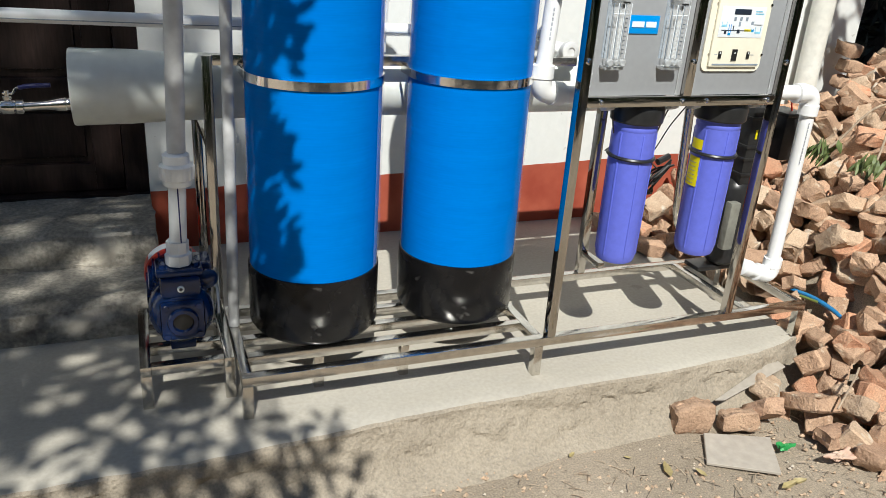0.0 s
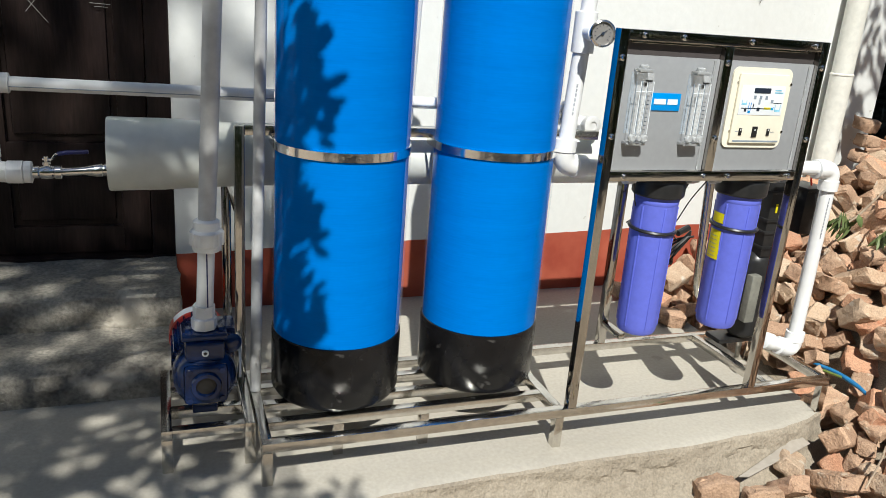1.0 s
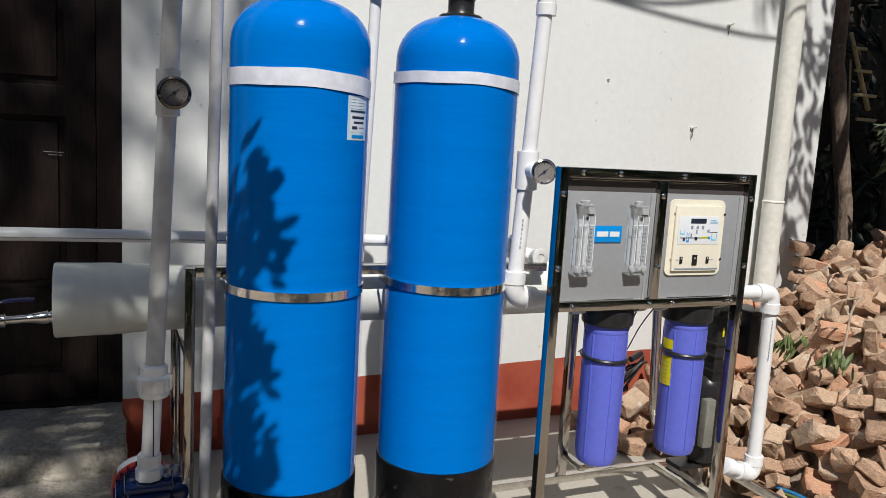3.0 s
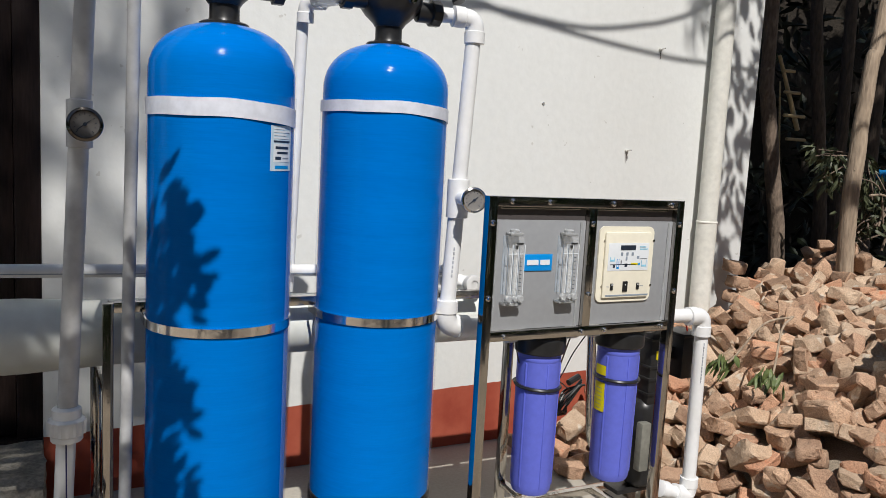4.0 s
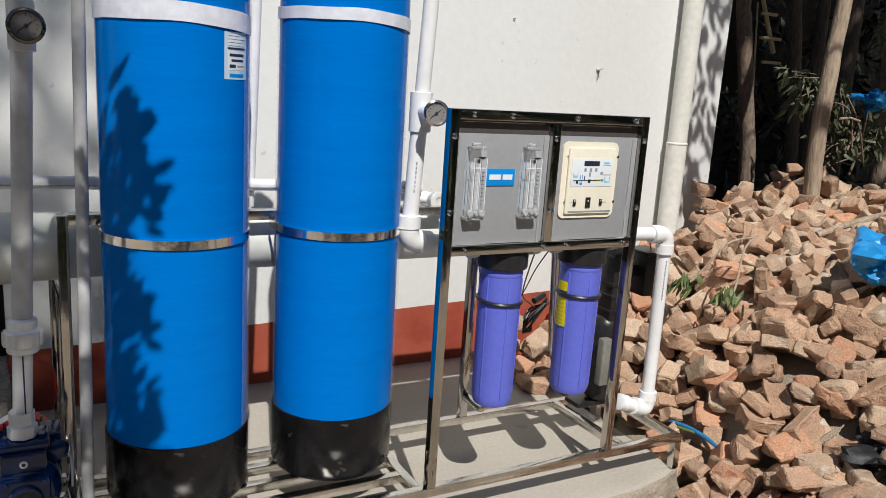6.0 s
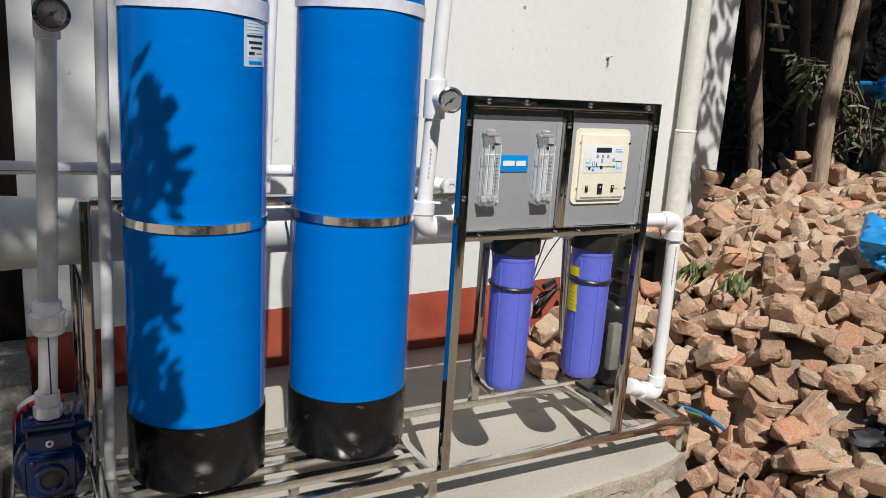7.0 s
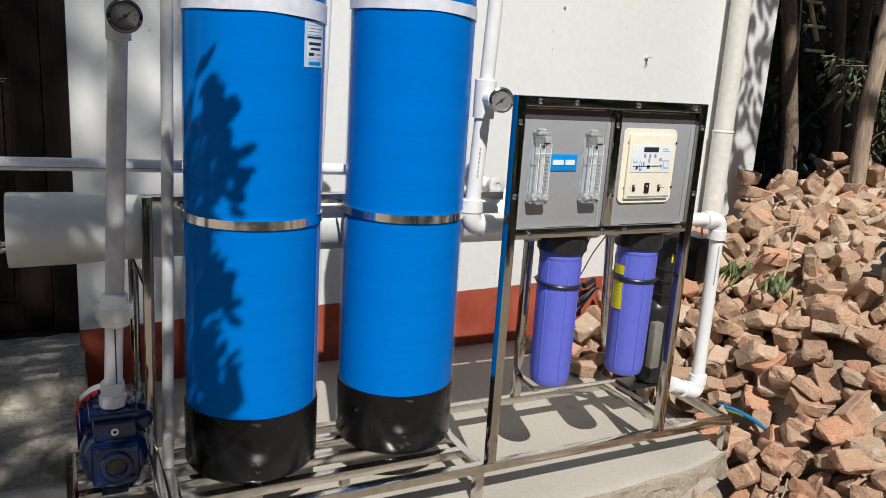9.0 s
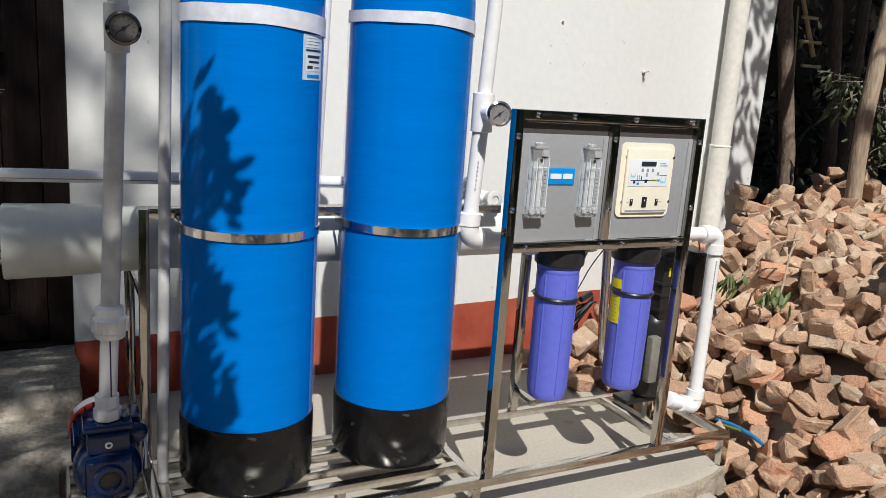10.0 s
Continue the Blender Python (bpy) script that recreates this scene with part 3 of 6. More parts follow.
# ---- tanks ----
def tank(cx, cy, r, cap_z, tape, label):
    t = thing("filter_tank", (cx, cy, 0.115), label, "tank", "tanks")
    prof = [(r - 0.02, 0.13), (r, 0.15)] + [(r, z) for z in (0.3, 0.6, 0.9, 1.2, 1.315)]
    for k in range(1, 13):
        h = 0.974 * math.sin(radians(90) * k / 12)
        prof.append((r * (1 - h ** 2.3) ** (1 / 2.3), 1.336 + 0.1255 * h))
    part("shell", lathe(prof, (cx, cy, 0), seg=72), BLUE, t)
    z0 = 0.115
    bm = lathe([(r - 0.02, z0), (r - 0.004, z0 + 0.006), (r + 0.004, z0 + 0.02), (r + 0.0045, cap_z - 0.006), (r + 0.0035, cap_z), (r + 0.0005, cap_z + 0.002)], (cx, cy, 0), seg=72)
    part("base_cap", bm, BLACK_CAP, t, "scuffed black rubber base cap")
    part("neck", lathe([(0.050, 1.452), (0.056, 1.455), (0.056, 1.461), (0.052, 1.464), (0.037, 1.466), (0.034, 1.474), (0.034, 1.50), (0.037, 1.515)], (cx, cy, 0), seg=28), BLACK, t, "black threaded neck")
    # wrap of tape, slipping a little out of level
    bm = bmesh.new()
    ring = []
    za, zb = tape
    for i in range(97):
        a = 2 * math.pi * i / 96
        wob = 0.0012 * math.sin(a * 3) + 0.0008 * math.sin(a * 7 + 1)
        drop = 0.008 * max(0.0, math.cos(a + 0.15)) ** 2
        rr = r + 0.0035 + 0.001 * math.sin(a * 5)
        ring.append([bm.verts.new((cx + q * math.cos(a), cy + q * math.sin(a), z)) for q, z in ((rr - 0.003, zb + wob - drop), (rr, zb + wob - drop), (rr, za + wob * 0.6 - drop * 1.5), (rr - 0.003, za + wob * 0.6 - drop * 1.5))])
    for a, b in zip(ring, ring[1:]):
        for k in range(3):
            bm.faces.new((a[k], a[k + 1], b[k + 1], b[k]))
    bmesh.ops.recalc_face_normals(bm, faces=bm.faces)
    part("tape", bm, TAPE, t, "frosted white tape wrap")
    # steel clamp
    bm = lathe([(r + 0.0015, 0.763), (r + 0.004, 0.7635), (r + 0.004, 0.7845), (r + 0.0015, 0.785)], (cx, cy, 0), seg=72)
    strap = part("clamp_band", bm, STEEL_BAND, t, "shiny steel clamp band")
    for sx in (-1, 1):
        part("clamp_strap", box((cx + sx * (r + 0.003) - 0.0015, cy, 0.764), (cx + sx * (r + 0.003) + 0.0015, 0.332, 0.784)), STEEL, strap)
    # loose clear wrap that stands off the shell along both flanks
    for a_mid in (-22, 158):
        bm = bmesh.new()
        cols = []
        for i in range(13):
            a = radians(a_mid - 15 + 30 * i / 12)
            col = []
            for k in range(25):
                z = cap_z + 0.004 + (1.30 - cap_z) * k / 24
                off = 0.0012 + 0.0045 * math.sin(math.pi * i / 12) * (0.75 + 0.6 * noise.noise(Vector((a_mid, i * 0.25, z * 7))))
                col.append(bm.verts.new((cx + (r + off) * math.cos(a), cy + (r + off) * math.sin(a), z)))
            cols.append(col)
        for p, q in zip(cols, cols[1:]):
            for k in range(24):
                bm.faces.new((p[k], q[k], q[k + 1], p[k + 1]))
        part("wrap", bm, FILM, t, "loose clear plastic wrap")
    return t


T1 = (0.212, 0.250, 0.165)
T2 = (0.622, 0.258, 0.160)
tank1 = tank(*T1, 0.292, (1.246, 1.285), "tall blue fibreglass filter tank with a paper label, on the skid")
tank2 = tank(*T2, 0.290, (1.283, 1.311), "tall blue fibreglass filter tank beside the panel, on the skid")


def curved_patch(cx, cy, r, a0, a1, z0, z1, n=10):
    bm = bmesh.new()
    cols = []
    for i in range(n + 1):
        a = radians(a0 + (a1 - a0) * i / n)
        cols.append([bm.verts.new((cx + r * math.cos(a), cy + r * math.sin(a), z)) for z in (z0, z1)])
    for a, b in zip(cols, cols[1:]):
        bm.faces.new((a[0], b[0], b[1], a[1]))
    return bm


sticker = part("sticker", curved_patch(*T1[:2], 0.1656, -62, -34, 1.135, 1.236), STICKER_PALE, tank1, "white and pale blue maker's sticker")
part("print", curved_patch(*T1[:2], 0.1659, -59, -37, 1.155, 1.196), LABEL_WHITE, sticker)
for z0, z1, a0, a1, m in ((1.199, 1.203, -59, -37, PRINT_DARK), (1.207, 1.211, -59, -39, LABEL_WHITE), (1.214, 1.218, -59, -43, LABEL_WHITE), (1.221, 1.225, -59, -37, LABEL_WHITE), (1.228, 1.231, -59, -46, LABEL_WHITE),
                          (1.184, 1.190, -57, -39, PRINT_DARK), (1.173, 1.178, -55, -40, PRINT_DARK), (1.160, 1.167, -57, -50, PRINT_DARK), (1.162, 1.165, -48, -39, PRINT_GREY), (1.140, 1.147, -57, -39, PRINT_BLUE)):
    part("print", curved_patch(*T1[:2], 0.1662, a0, a1, z0, z1), m, sticker)


def valve_head(cx, cy, handle):
    """Multiport valve on a tank's neck."""
    v = thing("valve_head", (cx, cy, 1.515), "black plastic multiport valve head on the tank neck", "valve", "valve heads")
    part("body", lathe([(0.036, 1.503), (0.042, 1.512), (0.062, 1.53), (0.080, 1.555), (0.085, 1.585), (0.085, 1.63), (0.06, 1.655), (0.03, 1.66)], (cx, cy, 0), seg=36), BLACK, v)
    for sx, z in ((-1, 1.565), (1, 1.550)):
        p = part("port", rod((cx + sx * 0.07, cy - 0.01, z), (cx + sx * 0.135, cy - 0.015, z), 0.026), BLACK, v)
        bmn = lathe([(0.026, 0), (0.033, 0.002), (0.033, 0.026), (0.026, 0.028)], (cx + sx * 0.105, cy - 0.013, z), (sx, 0, 0), 10)
        part("port_nut", bmn, BLACK, p)
    part("handle", bent(curve_points([(cx, cy, 1.665), (cx + 0.05, cy - 0.05, 1.655), (cx + handle, cy - 0.11, 1.600), (cx + handle + 0.012, cy - 0.125, 1.565)], 6), 0.016, 12), BLACK, v)
    part("clamp_screw", lathe([(0.012, 0), (0.012, 0.012), (0, 0.014)], (cx + 0.02, cy - 0.09, 1.565), (0, -1, 0), 12), CHROME, v)
    return v


valve_head(T1[0], T1[1], 0.06)
valve_head(T2[0], T2[1], 0.12)

# ---- pump on its stand ----
stand = thing("pump_stand", (-0.13, 0.25, 0), "low stainless steel pump stand of square tube", "stand")
SX0, SX1, SY0, SY1 = -0.222, -0.0285, 0.105, 0.40
for x in (SX0, SX1):
    part("side_rail", square((x, SY0 - 0.0125, ZT), (x, SY1 + 0.0125, ZT)), STEEL_DULL, stand)
for y in (SY0, 0.20, 0.30, SY1):
    part("cross_rail", square((SX0 + 0.0125, y, ZT), (SX1 - 0.0125, y, ZT)), STEEL_DULL, stand)
for x in (SX0, SX1):
    for y in (SY0, SY1):
        part("leg", square((x, y, 0), (x, y, 0.09)), STEEL_DULL, stand)

pump = thing("water_pump", (-0.13, 0.22, 0.115), "dark blue enamelled cast iron water pump on the stand", "pump")
PX, PZ = -0.130, 0.228
part("volute", lathe([(0.035, 0.0), (0.057, 0.004), (0.070, 0.018), (0.0745, 0.045), (0.0745, 0.075), (0.066, 0.095), (0.060, 0.10)], (PX, 0.105, PZ), (0, 1, 0), 40), PUMP_BLUE, pump)
bm = box((PX - 0.050, 0.092, PZ - 0.050), (PX + 0.050, 0.112, PZ + 0.050), 0.012)
face = part("suction_flange", bm, PUMP_BLUE, pump)
part("port_rim", lathe([(0.024, 0), (0.034, 0.0), (0.036, 0.006), (0.033, 0.012), (0.024, 0.012), (0.022, 0.006), (0.022, -0.004)], (PX, 0.094, PZ), (0, -1, 0), 32), PUMP_BLUE, face)
part("port_hole", lathe([(0.0225, 0), (0.0225, 0.0012), (0, 0.0012)], (PX, 0.0916, PZ), (0, -1, 0), 24), BLACK, face)
for dx in (-0.037, 0.037):
    for dz in (-0.037, 0.037):
        part("bolt", lathe([(0.008, 0), (0.008, 0.006), (0, 0.007)], (PX + dx, 0.093, PZ + dz), (0, -1, 0), 6), PUMP_BLUE, face)
part("motor", lathe([(0.056, 0), (0.067, 0.004), (0.067, 0.17), (0.060, 0.178)], (PX, 0.205, PZ + 0.005), (0, 1, 0), 40), PUMP_BLUE, pump)
for k in range(22):
    a = 2 * math.pi * k / 22
    c, q = math.cos(a), math.sin(a)
    bm = box((-0.0018, 0.212, 0.065), (0.0018, 0.37, 0.076))
    bmesh.ops.rotate(bm, verts=bm.verts, cent=(0, 0, 0), matrix=Matrix.Rotation(a, 3, "Y"))
    bmesh.ops.translate(bm, verts=bm.verts, vec=(PX, 0, PZ + 0.005))
    part("fin", bm, PUMP_BLUE, pump)
part("fan_cover", lathe([(0.070, 0), (0.073, 0.004), (0.073, 0.045), (0.060, 0.06), (0.0, 0.062)], (PX - 0.006, 0.352, PZ + 0.006), (0, 1, 0), 40), RED, pump, "red painted fan cover")
bm = bmesh.new()
arc = [[bm.verts.new((PX - 0.006 + 0.0738 * math.cos(radians(q)), y, PZ + 0.006 + 0.0738 * math.sin(radians(q)))) for y in (0.358, 0.392)] for q in range(84, 150, 6)]
for p, q in zip(arc, arc[1:]):
    bm.faces.new((p[0], q[0], q[1], p[1]))
part("name_plate", bm, LABEL_WHITE, pump, "pale name plate")
part("terminal_box", box((PX + 0.026, 0.215, PZ + 0.040), (PX + 0.080, 0.30, PZ + 0.090), 0.012), PUMP_BLUE, pump)
part("terminal_cap", lathe([(0.02, 0), (0.024, 0.004), (0.024, 0.03), (0.014, 0.036), (0, 0.036)], (PX + 0.060, 0.22, PZ + 0.055), (0.3, -1, 0.1), 20), PUMP_BLUE, pump)
# discharge block on top
block = part("discharge_block", box((PX - 0.045, 0.105, PZ + 0.055), (PX + 0.045, 0.195, PZ + 0.105), 0.010), PUMP_BLUE, pump)
part("discharge_flange", box((PX - 0.052, 0.11, PZ + 0.105), (PX + 0.052, 0.20, PZ + 0.122), 0.007), PUMP_BLUE, block)
for dx in (-0.038, 0.038):
    part("bolt", lathe([(0.010, 0), (0.010, 0.008), (0, 0.009)], (PX + dx, 0.14, PZ + 0.122), (0, 0, 1), 6), PUMP_BLUE, block)
part("plug", lathe([(0.008, 0), (0.008, 0.004), (0.0045, 0.005), (0.0045, 0.002), (0, 0.002)], (PX, 0.105, PZ + 0.078), (0, -1, 0), 16), LABEL_WHITE, block, "white ringed bleed plug")
part("plug_hole", lathe([(0.0042, 0), (0.0042, 0.0012), (0, 0.0012)], (PX, 0.1035, PZ + 0.078), (0, -1, 0), 14), BLACK, block)
part("foot", box((PX - 0.03, 0.165, 0.115), (PX + 0.03, 0.195, 0.16), 0.004), PUMP_BLUE, pump)
part("foot", box((PX - 0.055, 0.26, 0.115), (PX + 0.055, 0.33, 0.165), 0.004), PUMP_BLUE, pump)

# ---- pipes ----
def gauge(center, facing, r, stem_from, label, group="gauges", ring=None):
    g = thing("pressure_gauge", center, label, "gauge", group)
    c, f = Vector(center), Vector(facing).normalized()
    part("case", lathe([(r * 0.6, -0.022), (r * 0.9, -0.02), (r * 0.93, -0.002), (r * 0.93, 0.0)], c, f, 36), CHROME, g)
    part("bezel", lathe([(r * 0.9, -0.003), (r * 1.04, -0.002), (r * 1.08, 0.002), (r * 1.04, 0.006), (r * 0.9, 0.008), (r * 0.84, 0.004), (r * 0.84, 0.001)], c, f, 40), ring or CHROME, g, "polished bezel ring")
    dial = part("dial", lathe([(r * 0.86, 0.001), (r * 0.86, 0.0022), (0, 0.0022)], c, f, 36), DIAL, g, "pale dial with dark ticks")
    q = f.to_track_quat("Z", "Y").to_matrix().to_4x4()
    m = Matrix.Translation(c) @ q
    for k in range(11):
        a = radians(-225 + 27 * k) * -1 - radians(0)
        bm = box((r * 0.58, -r * 0.022, 0.0026), (r * (0.74 if k % 5 == 0 else 0.68), r * 0.022, 0.0032))
        bmesh.ops.transform(bm, verts=bm.verts, matrix=m @ Matrix.Rotation(a, 4, "Z"))
        part("tick", bm, PRINT_DARK, dial)
    bm = box((-r * 0.42, -r * 0.026, 0.0034), (r * 0.60, r * 0.026, 0.0042))
    bmesh.ops.transform(bm, verts=bm.verts, matrix=m @ Matrix.Rotation(radians(38 + 180), 4, "Z"))
    part("needle", bm, PRINT_DARK, dial)
    part("hub", lathe([(r * 0.12, 0.003), (r * 0.12, 0.006), (0, 0.0065)], c, f, 16), PRINT_DARK, dial)
    part("stem", rod(stem_from, c - f * 0.018, 0.009), CHROME, g)
    for sx in (-0.92, 0.92):
        bm = lathe([(0.0035, 0.005), (0.0035, 0.0085), (0, 0.009)], (0, 0, 0), (0, 0, 1), 10)
        bmesh.ops.transform(bm, verts=bm.verts, matrix=m @ Matrix.Translation((sx * r, -0.3 * r, 0)))
        part("screw", bm, CHROME, g)
    return g


# darkened chrome: the dim surroundings it would mirror are put into its colour
DIM_CHROME = material("dim_chrome", (0.16, 0.145, 0.13), 0.14, 1.0, (0.08, 0.07, 0.06), 12, 0.6, 0.05)
DIAL = material("gauge_dial", (0.21, 0.20, 0.19), 0.35, 0.0, (0.17, 0.16, 0.155), 20, 0.5, 0.04)

# riser from the pump
riser = thing("pump_riser", (-0.13, 0.15, 0.35), "dusty white plastic riser pipe above the pump with a screwed union", "pipe")
ax = lambda z: -0.129 + 0.042 * (z - 0.35)
part("threaded_reducer", lathe([(0.024, 0), (0.030, 0.003), (0.030, 0.028), (0.0255, 0.032), (0.0255, 0.06)], (ax(0.352), 0.15, 0.350), seg=8), PVC, riser)
low = part("lower_pipe", rod((ax(0.40), 0.15, 0.40), (ax(0.56), 0.15, 0.56), 0.0195, seg=28), PVC, riser)
part("stripe", box((ax(0.47) + 0.0015, 0.1296, 0.41), (ax(0.47) + 0.0045, 0.1325, 0.553)), PRINT_NAVY, low, "dark blue printed line")
bm = lathe([(0.030, 0.545), (0.032, 0.548), (0.032, 0.558), (0.0352, 0.560), (0.0365, 0.563), (0.0365, 0.590), (0.0335, 0.594), (0.029, 0.596), (0.029, 0.615), (0.0225, 0.62)], (ax(0.58), 0.15, 0), seg=40)
un = part("union", bm, PVC, riser, "white ribbed union nut")
for k in range(16):
    a = 2 * math.pi * k / 16
    part("rib", box((ax(0.58) + 0.0365 * math.cos(a) - 0.0025, 0.15 + 0.0365 * math.sin(a) - 0.0025, 0.562), (ax(0.58) + 0.0365 * math.cos(a) + 0.0025, 0.15 + 0.0365 * math.sin(a) + 0.0025, 0.591)), PVC, un)
part("upper_pipe", rod((ax(0.61), 0.15, 0.61), (ax(2.0), 0.15, 2.0), 0.0200, seg=28), PVC_GREY, riser)
part("gauge_tee", lathe([(0.020, 1.165), (0.0252, 1.167), (0.0252, 1.262), (0.020, 1.264)], (ax(1.21), 0.15, 0), seg=28), PVC_GREY, riser)
gauge((-0.085, 0.085, 1.213), (-0.05, -1, 0.06), 0.0315, (ax(1.21), 0.14, 1.213), "pressure gauge on the pump riser, its bezel coloured like dark reflections", ring=DIM_CHROME)

# thin conduit beside the first tank
solo("conduit", rod((0.001, 0.255, 0.115), (0.027, 0.255, 2.05), 0.0140, seg=20, bm=None), PVC_GREY, "thin dusty white plastic conduit standing on the skid", "pipe")

# pipe between the tanks
mid = thing("tank_pipe", (0.44, 0.42, 1.5), "white plastic pipe dropping behind the tanks", "pipe")
part("pipe", rod((0.425, 0.42, 0.80), (0.445, 0.42, 1.53), 0.0155), PVC, mid)
part("elbow", elbow((0.447, 0.40, 1.565), (0, 0.1, -1), (1, -1.0, 0), 0.020, 0.045), PVC, mid)
part("union_body", rod((0.46, 0.36, 1.565), (0.50, 0.25, 1.565), 0.021), CLOUDY, mid, "cloudy plastic coupling")

# pipe from the second tank down to the vessel, with its gauge
drop = thing("tank_drop_pipe", (0.81, 0.2, 0.73), "white plastic drop pipe with elbows beside the second tank", "pipe")
dx = lambda z: 0.800 + 0.048 * (z - 0.75)
part("top_branch", rod((T2[0] + 0.13, T2[1] - 0.015, 1.55), (dx(1.55) - 0.02, 0.205, 1.547), 0.0195), PVC, drop)
part("elbow", elbow((dx(1.55), 0.20, 1.542), (-1, 0.15, 0.05), (0, 0, -1), 0.0245, 0.052), PVC, drop)
part("pipe", rod((dx(1.12), 0.20, 1.12), (dx(1.5), 0.20, 1.505), 0.0200, seg=28), PVC, drop)
part("gauge_tee", lathe([(0.0225, 1.026), (0.029, 1.028), (0.029, 1.128), (0.0225, 1.13)], (dx(1.08), 0.20, 0), seg=28), PVC, drop)
lowp = part("pipe", rod((dx(0.77), 0.20, 0.77), (dx(1.03), 0.20, 1.03), 0.0215, seg=28), PVC, drop)
for k in range(7):
    zz = 0.87 + 0.012 * k
    part("print_mark", box((dx(zz) - 0.008, 0.1783, zz), (dx(zz) - 0.004, 0.1795, zz + 0.008)), PIPE_MARK, lowp)
part("elbow", elbow((dx(0.735), 0.20, 0.735), (0, 0, 1), (1, 0.15, -0.12), 0.029, 0.06), PVC, drop)
part("branch", rod((0.83, 0.205, 0.731), (1.02, 0.235, 0.712), 0.0225), PVC, drop)
gauge((0.812, 0.105, 1.081), (-0.22, -1, 0.08), 0.031, (dx(1.08), 0.19, 1.08), "chrome pressure gauge on the drop pipe")
part("gauge_branch", rod((dx(1.08), 0.185, 1.08), (dx(1.08) + 0.002, 0.150, 1.08), 0.020), PVC, drop)

# long pressure vessel behind the tanks
VY, VZ = 0.452, 0.705
ves = thing("pressure_vessel", (0.5, VY, VZ - 0.08), "long milky white plastic pressure vessel lying in the frame", "vessel")
part("barrel", lathe([(0.082, 0), (0.082, 1.43), (0.078, 1.435)], (-0.02, VY, VZ), (1, 0, 0), 56), VESSEL, ves)
bm = lathe([(0.050, 0.012), (0.084, 0.006), (0.090, 0.0), (0.0925, 0.004), (0.091, 0.06), (0.0905, 0.13), (0.0855, 0.22), (0.0835, 0.312)], (-0.335, VY, VZ), (1, 0, 0), 56)
part("bell_end", bm, VESSEL, ves, "flared milky end sleeve")

# feed line at the vessel's end: nipple, ball valve, fittings
feed = thing("feed_line", (-0.45, VY - 0.04, 0.69), "white plastic feed pipe rising from the ball valve beside the door", "pipe")
FY, FZ = 0.40, 0.671
part("elbow", elbow((-0.588, FY, FZ), (1, 0, 0), (0, 0, 1), 0.0245, 0.06), PVC, feed)
part("threaded_coupling", lathe([(0.02, 0), (0.023, 0.002), (0.023, 0.028), (0.026, 0.03), (0.026, 0.045), (0.02, 0.047)], (-0.545, FY, FZ), (1, 0, 0), 24), PVC, feed)
part("riser", rod((-0.588, FY, FZ + 0.05), (-0.583, FY, 0.845), 0.0165), PVC, feed)
part("collar", lathe([(0.0165, 0.735), (0.024, 0.738), (0.024, 0.765), (0.0165, 0.768)], (-0.588, FY, 0), seg=24), PVC, feed)
part("elbow", elbow((-0.583, FY, 0.878), (0, 0, -1), (1, 0, 0), 0.021, 0.045), PVC, feed)
part("long_pipe", rod((-0.56, FY, 0.878), (0.90, FY, 0.853), 0.0160, seg=24), PVC, feed)
part("print_stripe", rod((-0.55, FY - 0.0148, 0.8725), (0.88, FY - 0.0148, 0.848), 0.0014, seg=6), PRINT_GREY, feed, "dark printed line")
part("end_cap", lathe([(0.016, 0), (0.024, 0.002), (0.024, 0.035), (0.02, 0.038)], (0.89, FY, 0.853), (1, 0, 0), 24), PVC, feed)
# short branch with a capped end near the panel
br = thing("capped_branch", (0.95, 0.40, 0.81), "white plastic branch pipe ending in a grey cap", "pipe")
part("pipe", rod((0.80, 0.42, 0.83), (0.975, 0.40, 0.812), 0.014), PVC, br)
part("tee", lathe([(0.018, -0.03), (0.022, -0.028), (0.022, 0.028), (0.018, 0.03)], (0.965, 0.405, 0.812), (0.2, -1, 0), 24), PVC, br)
part("cap", lathe([(0.026, 0.0), (0.028, 0.004), (0.028, 0.022), (0.022, 0.026), (0.012, 0.026), (0.012, 0.022), (0, 0.022)], (0.970, 0.382, 0.812), (0.1, -1, 0.1), 24), PVC_GREY, br)

VX = -0.468
vlv = thing("ball_valve", (VX, FY, FZ), "steel ball valve with a blue lever on the feed line", "valve")
part("body", lathe([(0.012, -0.034), (0.0155, -0.032), (0.0155, -0.018), (0.014, -0.016), (0.017, -0.011), (0.018, 0.0), (0.017, 0.011), (0.014, 0.016), (0.017, 0.018), (0.017, 0.032), (0.011, 0.034)], (VX, FY, FZ), (1, 0, 0), 14), CHROME, vlv)
part("stem", rod((VX, FY, FZ + 0.015), (VX, FY, FZ + 0.038), 0.005), CHROME, vlv)
part("packing_nut", lathe([(0.009, 0), (0.009, 0.009), (0.006, 0.010)], (VX, FY, FZ + 0.016), seg=6), CHROME, vlv)
lever = part("lever", bent(curve_points([(VX - 0.008, FY, FZ + 0.031), (VX + 0.012, FY, FZ + 0.031), (VX + 0.028, FY, FZ + 0.045), (VX + 0.09, FY, FZ + 0.049)], 5), 0.003, 8), CHROME, vlv)
part("grip", bent(curve_points([(VX + 0.026, FY, FZ + 0.0435), (VX + 0.05, FY, FZ + 0.0475), (VX + 0.093, FY, FZ + 0.049)], 5), 0.0052, 10), PRINT_NAVY, lever, "dark blue plastic lever sleeve")
part("nipple", lathe([(0.0105, 0), (0.0105, 0.045), (0.013, 0.062), (0.0165, 0.078), (0.0165, 0.088), (0.0145, 0.090), (0.0145, 0.094), (0.0158, 0.096), (0.0158, 0.145)], (VX + 0.032, FY, FZ), (1, 0.1, 0.03), 24), CHROME, vlv, "bright steel nipple")

